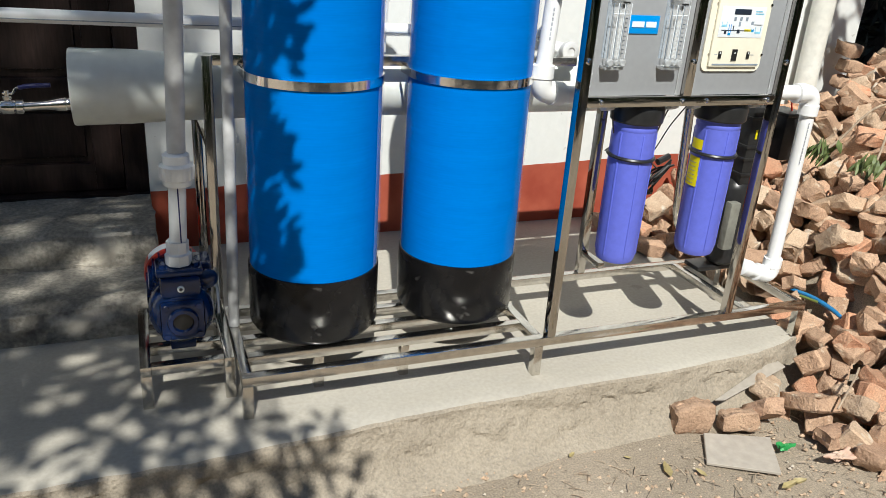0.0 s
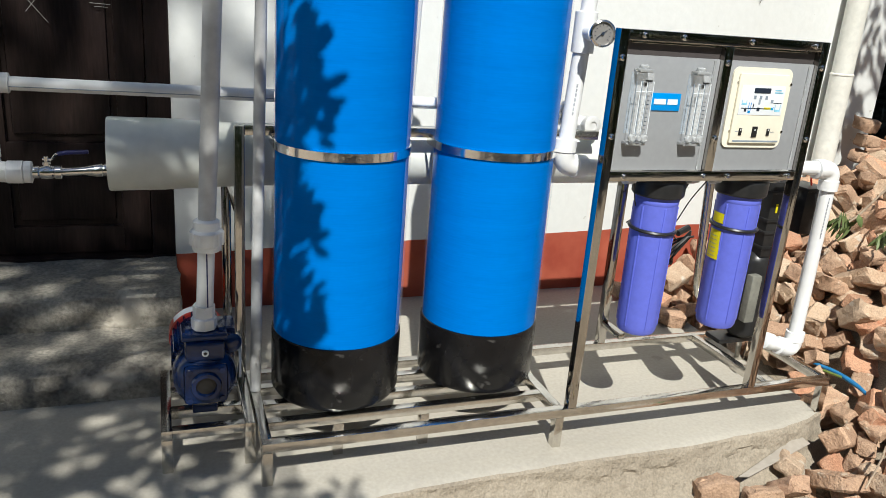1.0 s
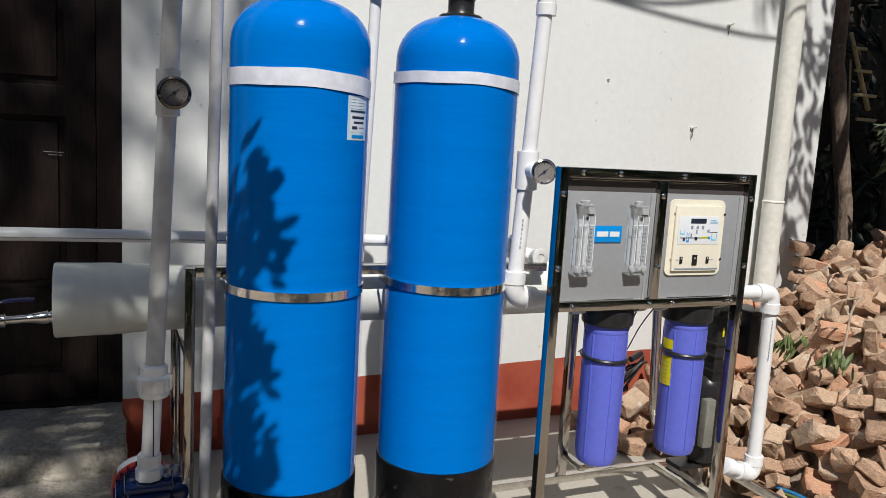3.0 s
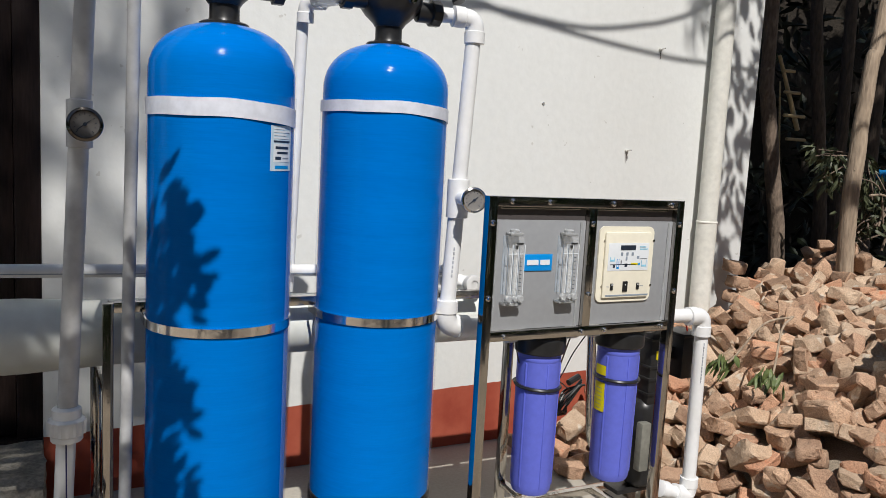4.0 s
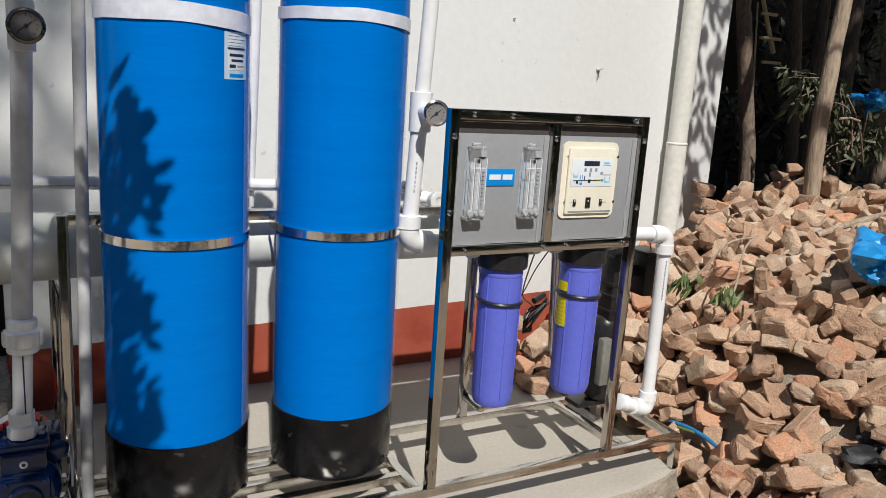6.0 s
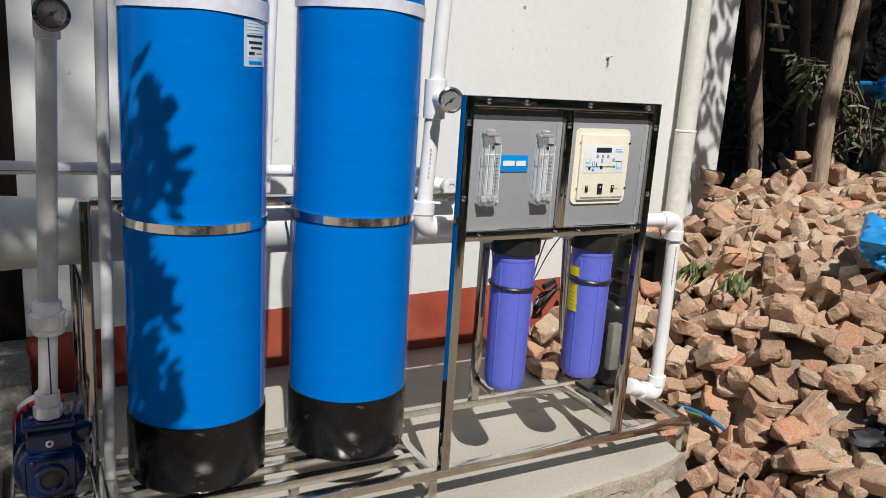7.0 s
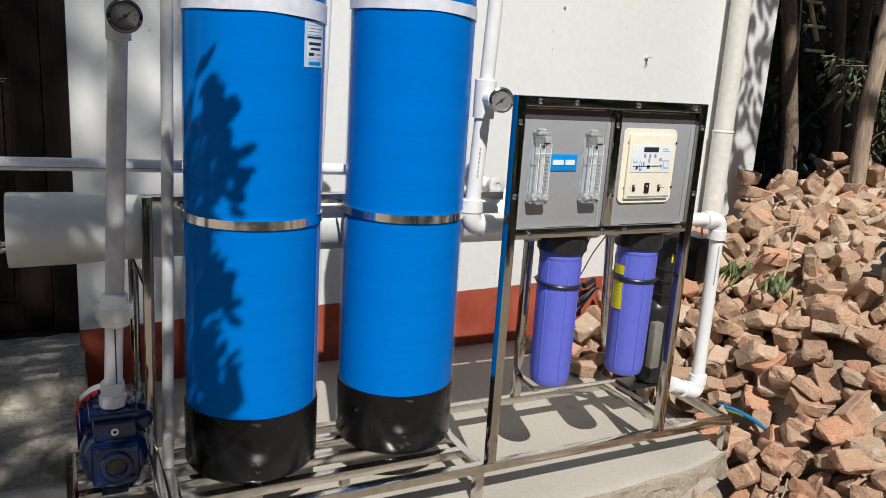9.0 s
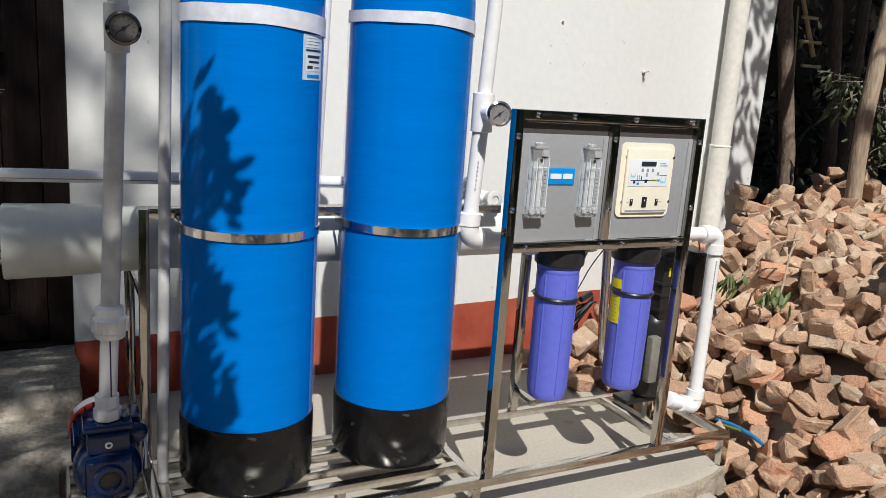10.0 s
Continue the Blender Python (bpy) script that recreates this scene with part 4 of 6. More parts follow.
# outlet pipe round the right of the panel
out = thing("outlet_pipe", (1.69, 0.15, 0.12), "white plastic outlet pipe turning down beside the panel", "pipe")
part("top_pipe", rod((1.30, 0.15, 0.742), (1.655, 0.15, 0.735), 0.0215), PVC, out)
part("elbow", elbow((1.685, 0.15, 0.733), (-1, 0, 0), (0, 0, -1), 0.0265, 0.055), PVC, out)
down = part("down_pipe", rod((1.686, 0.15, 0.70), (1.692, 0.15, 0.17), 0.0215, seg=28), PVC, out)
for k in range(12):
    zz = 0.52 + 0.011 * k
    part("print_mark", box((1.679, 0.1277, zz), (1.682, 0.1295, zz + 0.008)), PIPE_MARK, down)
part("elbow", elbow((1.693, 0.15, 0.135), (0, 0, 1), (-1, 0.0, 0.35), 0.0265, 0.055), PVC, out)
part("branch", rod((1.66, 0.15, 0.147), (1.58, 0.15, 0.176), 0.0205), PVC, out)
part("branch_socket", lathe([(0.02, 0), (0.027, 0.003), (0.027, 0.035), (0.02, 0.038)], (1.603, 0.15, 0.168), (-1, 0, 0.35), 24), PVC, out)

# ---- panel plates and instruments ----
for x0, x1 in ((PL + 0.0135, 1.0895), (1.1165, PR - 0.0135)):
    plate = thing("panel_plate", ((x0 + x1) / 2, 0.012, PB + 0.013), "grey acrylic sheet bolted in the steel panel frame", "panel", "panel plates")
    part("sheet", box((x0, 0.0, PB + 0.0135), (x1, 0.005, PT - 0.058), 0.001), GREY_PLATE, plate)
    # shade below the top rail, put in as a dark strip
    part("top_strip", box((x0, 0.006, PT - 0.0585), (x1, 0.011, PT - 0.0255)), STRIP_SHADE, plate, "strip coloured dark for the shade below the top rail")
    part("edge_bead", box((x0 + 0.006, -0.003, PB + 0.0135), (x0 + 0.009, -0.0005, PT - 0.062)), CLOUDY, plate)
    part("edge_bead", box((x1 - 0.018, -0.003, PB + 0.0135), (x1 - 0.013, -0.0005, PT - 0.062)), CLOUDY, plate)

for cx in (0.866, 1.028):
    fm = thing("flow_meter", (cx, -0.01, 0.83), "clear acrylic flow meter with a graduated tube", "flow meter", "flow meters")
    part("body", box((cx - 0.024, -0.027, 0.856), (cx + 0.024, -0.001, 1.004), 0.003), FLOW_CLEAR, fm).visible_shadow = False
    part("top_block", box((cx - 0.019, -0.028, 1.005), (cx + 0.019, -0.001, 1.013), 0.003), CLOUDY, fm)
    part("top_plug", lathe([(0.011, 0), (0.012, 0.002), (0.012, 0.006), (0.008, 0.009)], (cx, -0.014, 1.013), seg=18), CLOUDY, fm)
    part("inner_tube", rod((cx - 0.002, -0.029, 0.862), (cx - 0.002, -0.029, 0.985), 0.0055, seg=14), FLOW_CLEAR, fm).visible_shadow = False
    part("rear_wall", box((cx - 0.023, -0.0005, 0.857), (cx - 0.010, 0.0, 1.003)), PRINT_GREY, fm)
    # white lines stand in for highlights on the clear body, grey for its edges
    for o, w, m in ((-0.0245, 0.0013, PRINT_GREY), (-0.0125, 0.002, LABEL_WHITE), (-0.0085, 0.0012, PRINT_GREY), (0.0045, 0.0016, LABEL_WHITE), (0.0075, 0.0010, PRINT_GREY), (0.0225, 0.0018, LABEL_WHITE)):
        part("edge_glint_line", box((cx + o, -0.0290, 0.860), (cx + o + w, -0.0272, 0.984)), m, fm)
    base = part("valve_block", box((cx - 0.025, -0.028, 0.832), (cx + 0.025, 0.0, 0.840), 0.003), CLOUDY, fm)
    for o, q in ((-0.017, 0.0095), (0.0, 0.007), (0.017, 0.0095)):
        part("knob", lathe([(q * 0.9, 0), (q, 0.003), (q, 0.010), (q * 0.7, 0.013), (0, 0.013)], (cx + o, -0.024, 0.850), (0, -1, 0), 14), CLOUDY, base)
    part("float", lathe([(0.0, 0), (0.004, 0.005), (0.004, 0.012), (0.0, 0.015)], (cx - 0.002, -0.031, 0.970), seg=12), BLACK, fm)
    part("pin", box((cx - 0.001, -0.0305, 0.984), (cx + 0.017, -0.0285, 0.988)), BLACK, fm)
    part("cross_line", box((cx - 0.022, -0.0288, 0.960), (cx + 0.022, -0.0272, 0.9615)), LABEL_WHITE, fm)
    for k in range(9):
        part("graduation", box((cx + 0.012, -0.0285, 0.870 + 0.010 * k), (cx + 0.018, -0.0272, 0.8715 + 0.010 * k)), PRINT_DARK, fm)

sign = thing("brand_sign", (0.951, -0.003, 0.915), "small blue sign plate with white marks", "sign")
part("plate", box((0.906, -0.003, 0.914), (0.990, -0.0003, 0.956), 0.0008), PRINT_BLUE, sign)
part("lettering_bar", box((0.914, -0.0042, 0.929), (0.948, -0.0032, 0.942)), LABEL_WHITE, sign)
part("lettering_bar", box((0.953, -0.0042, 0.929), (0.982, -0.0032, 0.942)), LABEL_WHITE, sign)

def rounded(lo, hi, y0, y1, r):
    """An upright plate with rounded corners between two depths."""
    bm = bmesh.new()
    ring = []
    for cx, cz, a0 in ((hi[0] - r, hi[1] - r, 0), (lo[0] + r, hi[1] - r, 90), (lo[0] + r, lo[1] + r, 180), (hi[0] - r, lo[1] + r, 270)):
        for k in range(7):
            a = radians(a0 + 15 * k)
            ring.append(bm.verts.new((cx + r * math.cos(a), y0, cz + r * math.sin(a))))
    f = bm.faces.new(ring)
    up = bmesh.ops.extrude_face_region(bm, geom=[f])
    bmesh.ops.translate(bm, verts=[v for v in up["geom"] if isinstance(v, bmesh.types.BMVert)], vec=(0, y1 - y0, 0))
    bmesh.ops.recalc_face_normals(bm, faces=bm.faces)
    return bm


ctl = thing("controller", (1.23, -0.01, 0.83), "cream plastic controller with a printed display and three switches", "controller")
bm = rounded((1.133, 0.826), (1.317, 1.028), -0.009, -0.0005, 0.018)
part("back_plate", bm, CREAM, ctl)
part("housing", box((1.150, -0.021, 0.838), (1.304, -0.0095, 1.013), 0.004), CREAM, ctl)
disp = part("display_label", box((1.1595, -0.0228, 0.911), (1.2955, -0.0213, 0.985), 0.0004), LABEL_WHITE, ctl, "white and blue printed display label")
part("lcd", box((1.1985, -0.0243, 0.966), (1.2495, -0.0230, 0.979), 0.0003), PRINT_DARK, disp)
for k in range(3):
    part("lamp_mark", box((1.2005 + 0.018 * k, -0.0240, 0.951), (1.2075 + 0.018 * k, -0.0230, 0.960)), PRINT_GREY, disp)
for x0, x1, z0, z1, m in ((1.1655, 1.1815, 0.936, 0.948, PRINT_CYAN), (1.1885, 1.1965, 0.916, 0.942, PRINT_BLUE), (1.1675, 1.2555, 0.9265, 0.9285, PRINT_DARK), (1.1765, 1.1835, 0.919, 0.926, PRINT_DARK), (1.2155, 1.2245, 0.921, 0.930, PRINT_DARK),
                          (1.2375, 1.2595, 0.926, 0.931, YELLOW), (1.2595, 1.2675, 0.925, 0.932, PRINT_BLUE), (1.2715, 1.2895, 0.921, 0.938, PRINT_CYAN), (1.2655, 1.2905, 0.9415, 0.943, PRINT_DARK), (1.2635, 1.2895, 0.967, 0.970, PRINT_CYAN),
                          (1.2635, 1.2835, 0.973, 0.976, PRINT_CYAN), (1.2175, 1.2235, 0.938, 0.949, PRINT_GREY), (1.2015, 1.2045, 0.929, 0.939, PRINT_DARK), (1.2555, 1.2635, 0.942, 0.950, PRINT_GREY)):
    if m in (PRINT_CYAN, PRINT_BLUE) and z1 - z0 > 0.006:  # small outlined vessels
        for q in ((x0, z0, x0 + 0.0016, z1), (x1 - 0.0016, z0, x1, z1), (x0 + 0.0016, z0, x1 - 0.0016, z0 + 0.005)):
            part("diagram_mark", box((q[0], -0.0237, q[1]), (q[2], -0.0230, q[3])), m, disp)
    else:
        part("diagram_mark", box((x0, -0.0237, z0), (x1, -0.0230, z1)), m, disp)
for x, w, h in ((1.1775, 0.009, 0.018), (1.2225, 0.016, 0.028), (1.2655, 0.009, 0.018)):
    sw = part("switch", box((x - w / 2, -0.0253, 0.868 - h / 2), (x + w / 2, -0.0213, 0.868 + h / 2), 0.001), BLACK, ctl, "black rocker switch")
    part("rocker_mark", box((x - 0.0015, -0.0260, 0.871), (x + 0.0015, -0.0254, 0.875)), LABEL_WHITE, sw)
for x0, x1 in ((1.1615, 1.1705), (1.2725, 1.2855)):
    part("print_line", box((x0, -0.0219, 0.8675), (x1, -0.0212, 0.869)), PRINT_GREY, ctl)
for x in (1.150, 1.316):
    for z in (0.868, 0.99):
        part("screw", lathe([(0.0035, 0), (0.0035, 0.002), (0, 0.0025)], (x, -0.010, z), (0, -1, 0), 10), CHROME, ctl)
ctl.scale.y, ctl.location.y = 0.6, -0.006
part("lid_groove", box((1.1595, -0.0220, 0.842), (1.304, -0.0210, 0.846)), PRINT_GREY, ctl)

# ---- cartridge filters under the panel ----
def cartridge(cx, cy, r, label):
    f = thing("cartridge_filter", (cx, cy, 0.295), label, "filter", "cartridge filters")
    z0, z1 = 0.296, 0.725
    prof = [(0, z0), (r * 0.74, z0), (r * 0.87, z0 + 0.004), (r * 0.93, z0 + 0.012), (r * 0.955, z0 + 0.028), (r, z1 - 0.03), (r, z1)]
    bowl = part("bowl", lathe(prof, (cx, cy, 0), seg=48), PURPLE, f)
    for k in range(6):  # moulded ridges down the bowl
        m = Matrix.Translation((cx, cy, 0)) @ Matrix.Rotation(radians(60 * k + 22), 4, "Z") @ Matrix.Translation((r * 0.978 - 0.0006, 0, 0.490)) @ Matrix.Rotation(0.0075, 4, "Y")
        bm = box((-0.002, -0.0022, -0.17), (0.0022, 0.0022, 0.17), 0.0009)
        bmesh.ops.transform(bm, verts=bm.verts, matrix=m)
        part("rib", bm, PURPLE, bowl)
    part("shoulder", lathe([(r * 0.99, 0.664), (r * 1.012, 0.666), (r * 1.012, 0.676), (r * 0.99, 0.678)], (cx, cy, 0), seg=48), PURPLE, bowl)
    head = part("cap", lathe([(r * 0.9, 0.684), (r * 1.14, 0.686), (r * 1.19, 0.690), (r * 1.20, 0.722), (r * 1.17, 0.728), (r * 1.12, 0.732), (r * 1.10, 0.765), (r * 1.02, 0.785)], (cx, cy, 0), seg=40), BLACK, f, "black screw cap")
    part("cap_shoulder", lathe([(r * 1.10, 0), (r * 1.16, 0.002), (r * 1.16, 0.006), (r * 1.10, 0.008)], (cx, cy, 0.732), seg=40), BLACK, head)
    part("ring", lathe([(r * 0.99, -0.004), (r * 1.10, -0.004), (r * 1.14, 0.0), (r * 1.10, 0.004), (r * 0.99, 0.004)], (cx, cy, 0.594), (0.03, -0.03, 1), seg=40), BLACK, f, "black rubber band")
    for sx in (-1, 1):
        part("port", rod((cx + sx * r * 0.9, cy, 0.742), (cx + sx * r * 2.0, cy, 0.742), 0.021), PVC_GREY, head, "grey threaded port")
        part("port_nut", lathe([(0.021, 0), (0.029, 0.002), (0.029, 0.026), (0.021, 0.028)], (cx + sx * r * 1.45, cy, 0.742), (sx, 0, 0), 8), PVC_GREY, head)
    return f


cartridge(1.018, 0.065, 0.0575, "violet cartridge filter housing with a black cap, below the panel")
F2 = (1.286, 0.065)
f2 = cartridge(*F2, 0.0585, "violet cartridge filter housing with a yellow sticker, below the panel")
st = part("sticker", curved_patch(*F2, 0.0592, -203, -158, 0.500, 0.583), YELLOW, f2, "yellow warning sticker")
part("sticker_top", curved_patch(*F2, 0.0596, -203, -158, 0.604, 0.632), YELLOW, st)
for k in range(6):
    part("print_mark", curved_patch(*F2, 0.0596, -197, -168, 0.508 + 0.0115 * k, 0.5095 + 0.0115 * k, 4), PRINT_GREY, st)

COVER = material("dusty_cover", (0.2, 0.2, 0.17), 0.6, 0.0, (0.12, 0.115, 0.1), 14, 0.7, 0.15)

# booster pump behind the filters
bp = thing("booster_pump", (1.58, 0.30, 0.115), "black booster pump with a grey cover and terminal box", "pump")
part("base", box((1.50, 0.265, 0.115), (1.65, 0.34, 0.132), 0.006), BLACK, bp)
part("motor", lathe([(0.04, 0.138), (0.05, 0.15), (0.05, 0.40), (0.042, 0.42), (0.03, 0.43)], (1.60, 0.29, 0), seg=32), BLACK, bp)
part("cover", box((1.528, 0.205, 0.215), (1.566, 0.235, 0.375), 0.006), COVER, bp, "dusty grey cover plate")
part("column", box((1.575, 0.245, 0.42), (1.645, 0.315, 0.67), 0.010), BLACK, bp)
tb = part("terminal_box", box((1.695, 0.23, 0.50), (1.775, 0.33, 0.645), 0.008), BLACK, bp)
part("lid", box((1.691, 0.224, 0.640), (1.779, 0.336, 0.652), 0.003), BLACK, tb)
part("bracket", box((1.640, 0.27, 0.56), (1.70, 0.29, 0.60), 0.003), BLACK, bp)
part("indicator", box((1.595, 0.2415, 0.57), (1.602, 0.2445, 0.60), 0.001), YELLOW, bp, "yellow-green indicator")
for zz in (0.45, 0.50, 0.54, 0.63):
    part("fin", box((1.570, 0.240, zz), (1.650, 0.320, zz + 0.010), 0.002), BLACK, bp)
for k in range(6):
    part("terminal", rod((1.578 + 0.012 * k, 0.265, 0.67), (1.578 + 0.012 * k, 0.265, 0.692), 0.004, seg=8), CHROME, bp)
solo("steel_hose", bent(curve_points([(1.368, 0.30, 0.74), (1.378, 0.30, 0.58), (1.390, 0.30, 0.40), (1.41, 0.30, 0.29), (1.47, 0.29, 0.22)], 8), 0.0145, 14), STEEL_DULL, "bright steel hose behind the cartridge filters", "hose")

# hanging wires and a plug
plug = thing("power_cable", (1.69, 0.72, 0.3), "black power cable with a bundled loop hanging behind the filters", "cable")
part("lead", bent(curve_points([(1.235, 0.20, 0.72), (1.28, 0.3, 0.62), (1.40, 0.5, 0.46), (1.52, 0.62, 0.38), (1.60, 0.68, 0.335)], 8), 0.0025, 6), BLACK, plug)
for k in range(4):
    o = 0.008 * k
    part("loop", bent(curve_points([(1.62 + o, 0.66, 0.36), (1.565, 0.655 + o, 0.315 + o), (1.53, 0.66, 0.265 + o), (1.55 + o, 0.675, 0.25), (1.60, 0.68 + o, 0.30), (1.635, 0.67, 0.355 + o)], 6), 0.0045, 6), BLACK, plug)
part("plug_body", bent([(1.545, 0.63, 0.385), (1.60, 0.645, 0.40)], 0.012, 10), BLACK, plug)
solo("sensor_wire", bent(curve_points([(0.93, 0.05, 0.735), (0.945, 0.06, 0.68), (0.985, 0.10, 0.62), (1.0, 0.16, 0.58)], 6), 0.0018, 6), BLACK, "thin black wire hanging from the panel", "wire")
solo("sensor_wire", bent(curve_points([(1.165, 0.05, 0.735), (1.155, 0.10, 0.66), (1.15, 0.16, 0.56), (1.17, 0.3, 0.46)], 6), 0.0018, 6), BLACK, "thin black wire hanging from the panel", "wire")
bm = bent([(1.745, 0.27, 0.652), (1.72, 0.26, 0.70), (1.66, 0.26, 0.695)], 0.003, 6)
solo("red_wire", bm, RED, "short red wire at the terminal box", "wire")

# ---- small things on the wall ----
for x, z in ((2.112, 1.25), (2.255, 1.70), (1.66, 1.42)):
    nl = thing("wall_nail", (x, WY, z), "rusty nail with a cable clip in the wall", "nail", "nails")
    part("shank", rod((x, WY, z), (x + 0.006, WY - (0.03 if z != 1.42 else 0.006), z + 0.004), 0.0025 if z != 1.42 else 0.004, seg=8), STEEL_DULL, nl)
    if z != 1.42:
        part("clip", box((x - 0.006, WY - 0.010, z - 0.003), (x + 0.012, WY - 0.001, z + 0.005), 0.001), PIPE_OLD, nl)
        part("wire_end", bent([(x, WY - 0.010, z), (x - 0.001, WY - 0.010, z - 0.02), (x + 0.001, WY - 0.008, z - 0.042)], 0.0015, 6), BARK_DARK, nl)

# overhead service cables that shade the wall
def up_sun(x, z, s, y=WY):
    """The place s up the sunbeam that falls on (x, z) of the plane at y."""
    return Vector((x, y, z)) - SUN * s


pole = thing("cable_pole", (4.7, -0.4, GZ - 0.1), "wooden cable pole beside the grove", "pole")
part("shaft", rod((4.7, -0.4, GZ - 0.1), (4.7, -0.4, 4.0), 0.07, 0.055), BARK_DARK, pole)
for pts in (((1.36, 1.783), (1.49, 1.765), (1.76, 1.746), (1.93, 1.754), (2.14, 1.792), (2.36, 1.852), (3.2, 2.15)), ((1.41, 1.763), (1.63, 1.736), (1.91, 1.705), (2.22, 1.68), (2.50, 1.67), (3.3, 1.70))):
    line = [Vector((0.2, WY - 0.02, 3.15)), up_sun(0.95, pts[0][1] + 0.12, 1.5)] + [up_sun(x, z, 1.55) for x, z in pts] + [Vector((4.64, -0.4, 3.8))]
    solo("service_cable", bent(curve_points(line, 8), 0.0075, 8), BLACK, "black overhead service cable in front of the house", "cable", group="service cables")

# thick unseen hedge behind the walker, added to darken the steel's reflections
rng = random.Random(3)
hedge = []
for k in range(1500):
    hedge += [(Vector((rng.uniform(-11, 13), rng.uniform(-8.2, -6.6), rng.uniform(-0.2, 4.5) * rng.uniform(0.8, 1))), k)]
HEDGE = [p for p, _ in hedge]


# ---- trees ----
def leaf_mesh(name, places, mat):
    """Many folded leaves as one mesh; places: (point, direction, side, length, width)."""
    vs, fs = [], []
    for p, d, w, le, wi in places:
        n0 = d.cross(w) * (wi * 0.25)
        b = len(vs)
        vs += [p, p + d * le * 0.35 + w * wi * 0.5, p + d * le * 0.75 + w * wi * 0.34, p + d * le, p + d * le * 0.75 - w * wi * 0.34, p + d * le * 0.35 - w * wi * 0.5, p + d * le * 0.4 - n0, p + d * le * 0.75 - n0]
        fs += [(b, b + 1, b + 6), (b + 1, b + 2, b + 7, b + 6), (b + 2, b + 3, b + 7), (b, b + 6, b + 5), (b + 6, b + 7, b + 4, b + 5), (b + 7, b + 3, b + 4)]
    me = bpy.data.meshes.new(name)
    me.from_pydata([tuple(v) for v in vs], [], fs)
    me.materials.append(mat)
    return me


def rand_dir(rng, down=0.0):
    v = Vector((rng.gauss(0, 1), rng.gauss(0, 1), rng.gauss(0, 1) - down))
    return v.normalized()


def cluster(rng, c, n, rad, le, wi, down=0.4):
    out = []
    for _ in range(n):
        d = rand_dir(rng, down)
        w = d.cross(rand_dir(rng)).normalized()
        out.append((Vector(c) + rand_dir(rng) * rad * rng.random() ** 0.5, d, w, le * rng.uniform(0.7, 1.25), wi * rng.uniform(0.8, 1.2)))
    return out


def branch(rng, a, b, r0, r1, sag=0.15):
    a, b = Vector(a), Vector(b)
    m = (a + b) / 2 + Vector((rng.uniform(-sag, sag), rng.uniform(-sag, sag), rng.uniform(0, sag)))
    return bent(curve_points([a, m, b], 6), lambda t: r0 + (r1 - r0) * t, 8)


def tree(base, top, trunk_r, leaves, limbs, mat, label):
    t = thing("tree", base, label, "tree", "trees")
    rng = random.Random(len(leaves))
    a, b = Vector(base), Vector(top)
    part("trunk", bent(curve_points([a, a.lerp(b, 0.4) + Vector((0.05, 0.03, 0)), a.lerp(b, 0.75) + Vector((-0.04, 0.05, 0)), b], 6), lambda q: trunk_r * (1 - 0.55 * q), 14), mat, t)
    for p in limbs:
        part("limb", branch(rng, a.lerp(b, rng.uniform(0.55, 0.98)), p, trunk_r * 0.16, 0.005, 0.3), mat, t)
    crown = new("crown", leaf_mesh("crown", [(p - a, d, w, le, wi) for p, d, w, le, wi in leaves], LEAF))
    crown.parent = t
    BASE[crown.name] = a
    return t


leaves = []
for p in HEDGE:
    leaves += cluster(rng, p, 8, 0.35, 0.42, 0.2)
tagged(new("hedge", leaf_mesh("hedge", leaves, LEAF)), "unseen tall dark green hedge, added to darken the steel's reflections", "hedge", kind="stuff")

# tree in front of the door: shades steps, pump and the first tank's flank
rng = random.Random(11)
leaves, limbs = [], []
def scatter(x0, x1, z0, z1, s0, s1, le, wi, gap):
    """Loose foliage that lets about a share `gap` of the sun through, over a stretch of the plane y = 0.1."""
    out = []
    across = SUN.cross(Vector((1, 0, 0))).normalized()
    for _ in range(int(-math.log(gap) * (x1 - x0) * (z1 - z0) / (le * wi * 0.62 * 1.47))):
        p = up_sun(rng.uniform(x0, x1), rng.uniform(z0, z1), rng.uniform(s0, s1), 0.1)
        a = rng.uniform(0, 6.2832)
        d = (Vector((1, 0, 0)) * math.cos(a) + across * math.sin(a) + rand_dir(rng) * 0.2).normalized()
        out.append((p, d, d.cross(SUN + rand_dir(rng) * 0.5).normalized(), le * rng.uniform(0.7, 1.3), wi * rng.uniform(0.8, 1.2)))
    limbs.extend(out[k][0] for k in range(0, len(out), max(1, len(out) // 5)))
    return out


leaves += scatter(-2.2, -0.55, 1.2, 3.6, 5.0, 6.4, 0.13, 0.055, 0.22)
leaves += scatter(-0.55, 0.0, 1.2, 3.6, 6.6, 8.6, 0.10, 0.042, 0.36)
leaves += scatter(-2.1, -0.35, 0.3, 1.2, 4.4, 5.4, 0.095, 0.040, 0.42)
leaves += scatter(-0.35, -0.03, 0.3, 1.2, 4.6, 5.8, 0.085, 0.036, 0.24)
leaves += scatter(-2.1, 0.0, -0.12, 0.3, 2.8, 3.4, 0.08, 0.037, 0.33)
leaves += scatter(-2.0, 0.13, -0.55, -0.12, 2.8, 3.4, 0.075, 0.034, 0.34)
leaves += scatter(-2.0, 0.16, -0.85, -0.55, 2.8, 3.4, 0.07, 0.033, 0.48)
leaves += scatter(-0.50, -0.05, 1.10, 1.55, 4.4, 5.6, 0.10, 0.044, 0.28)
leaves += scatter(0.10, 0.32, -0.75, -0.2, 2.3, 2.9, 0.06, 0.022, 0.5)
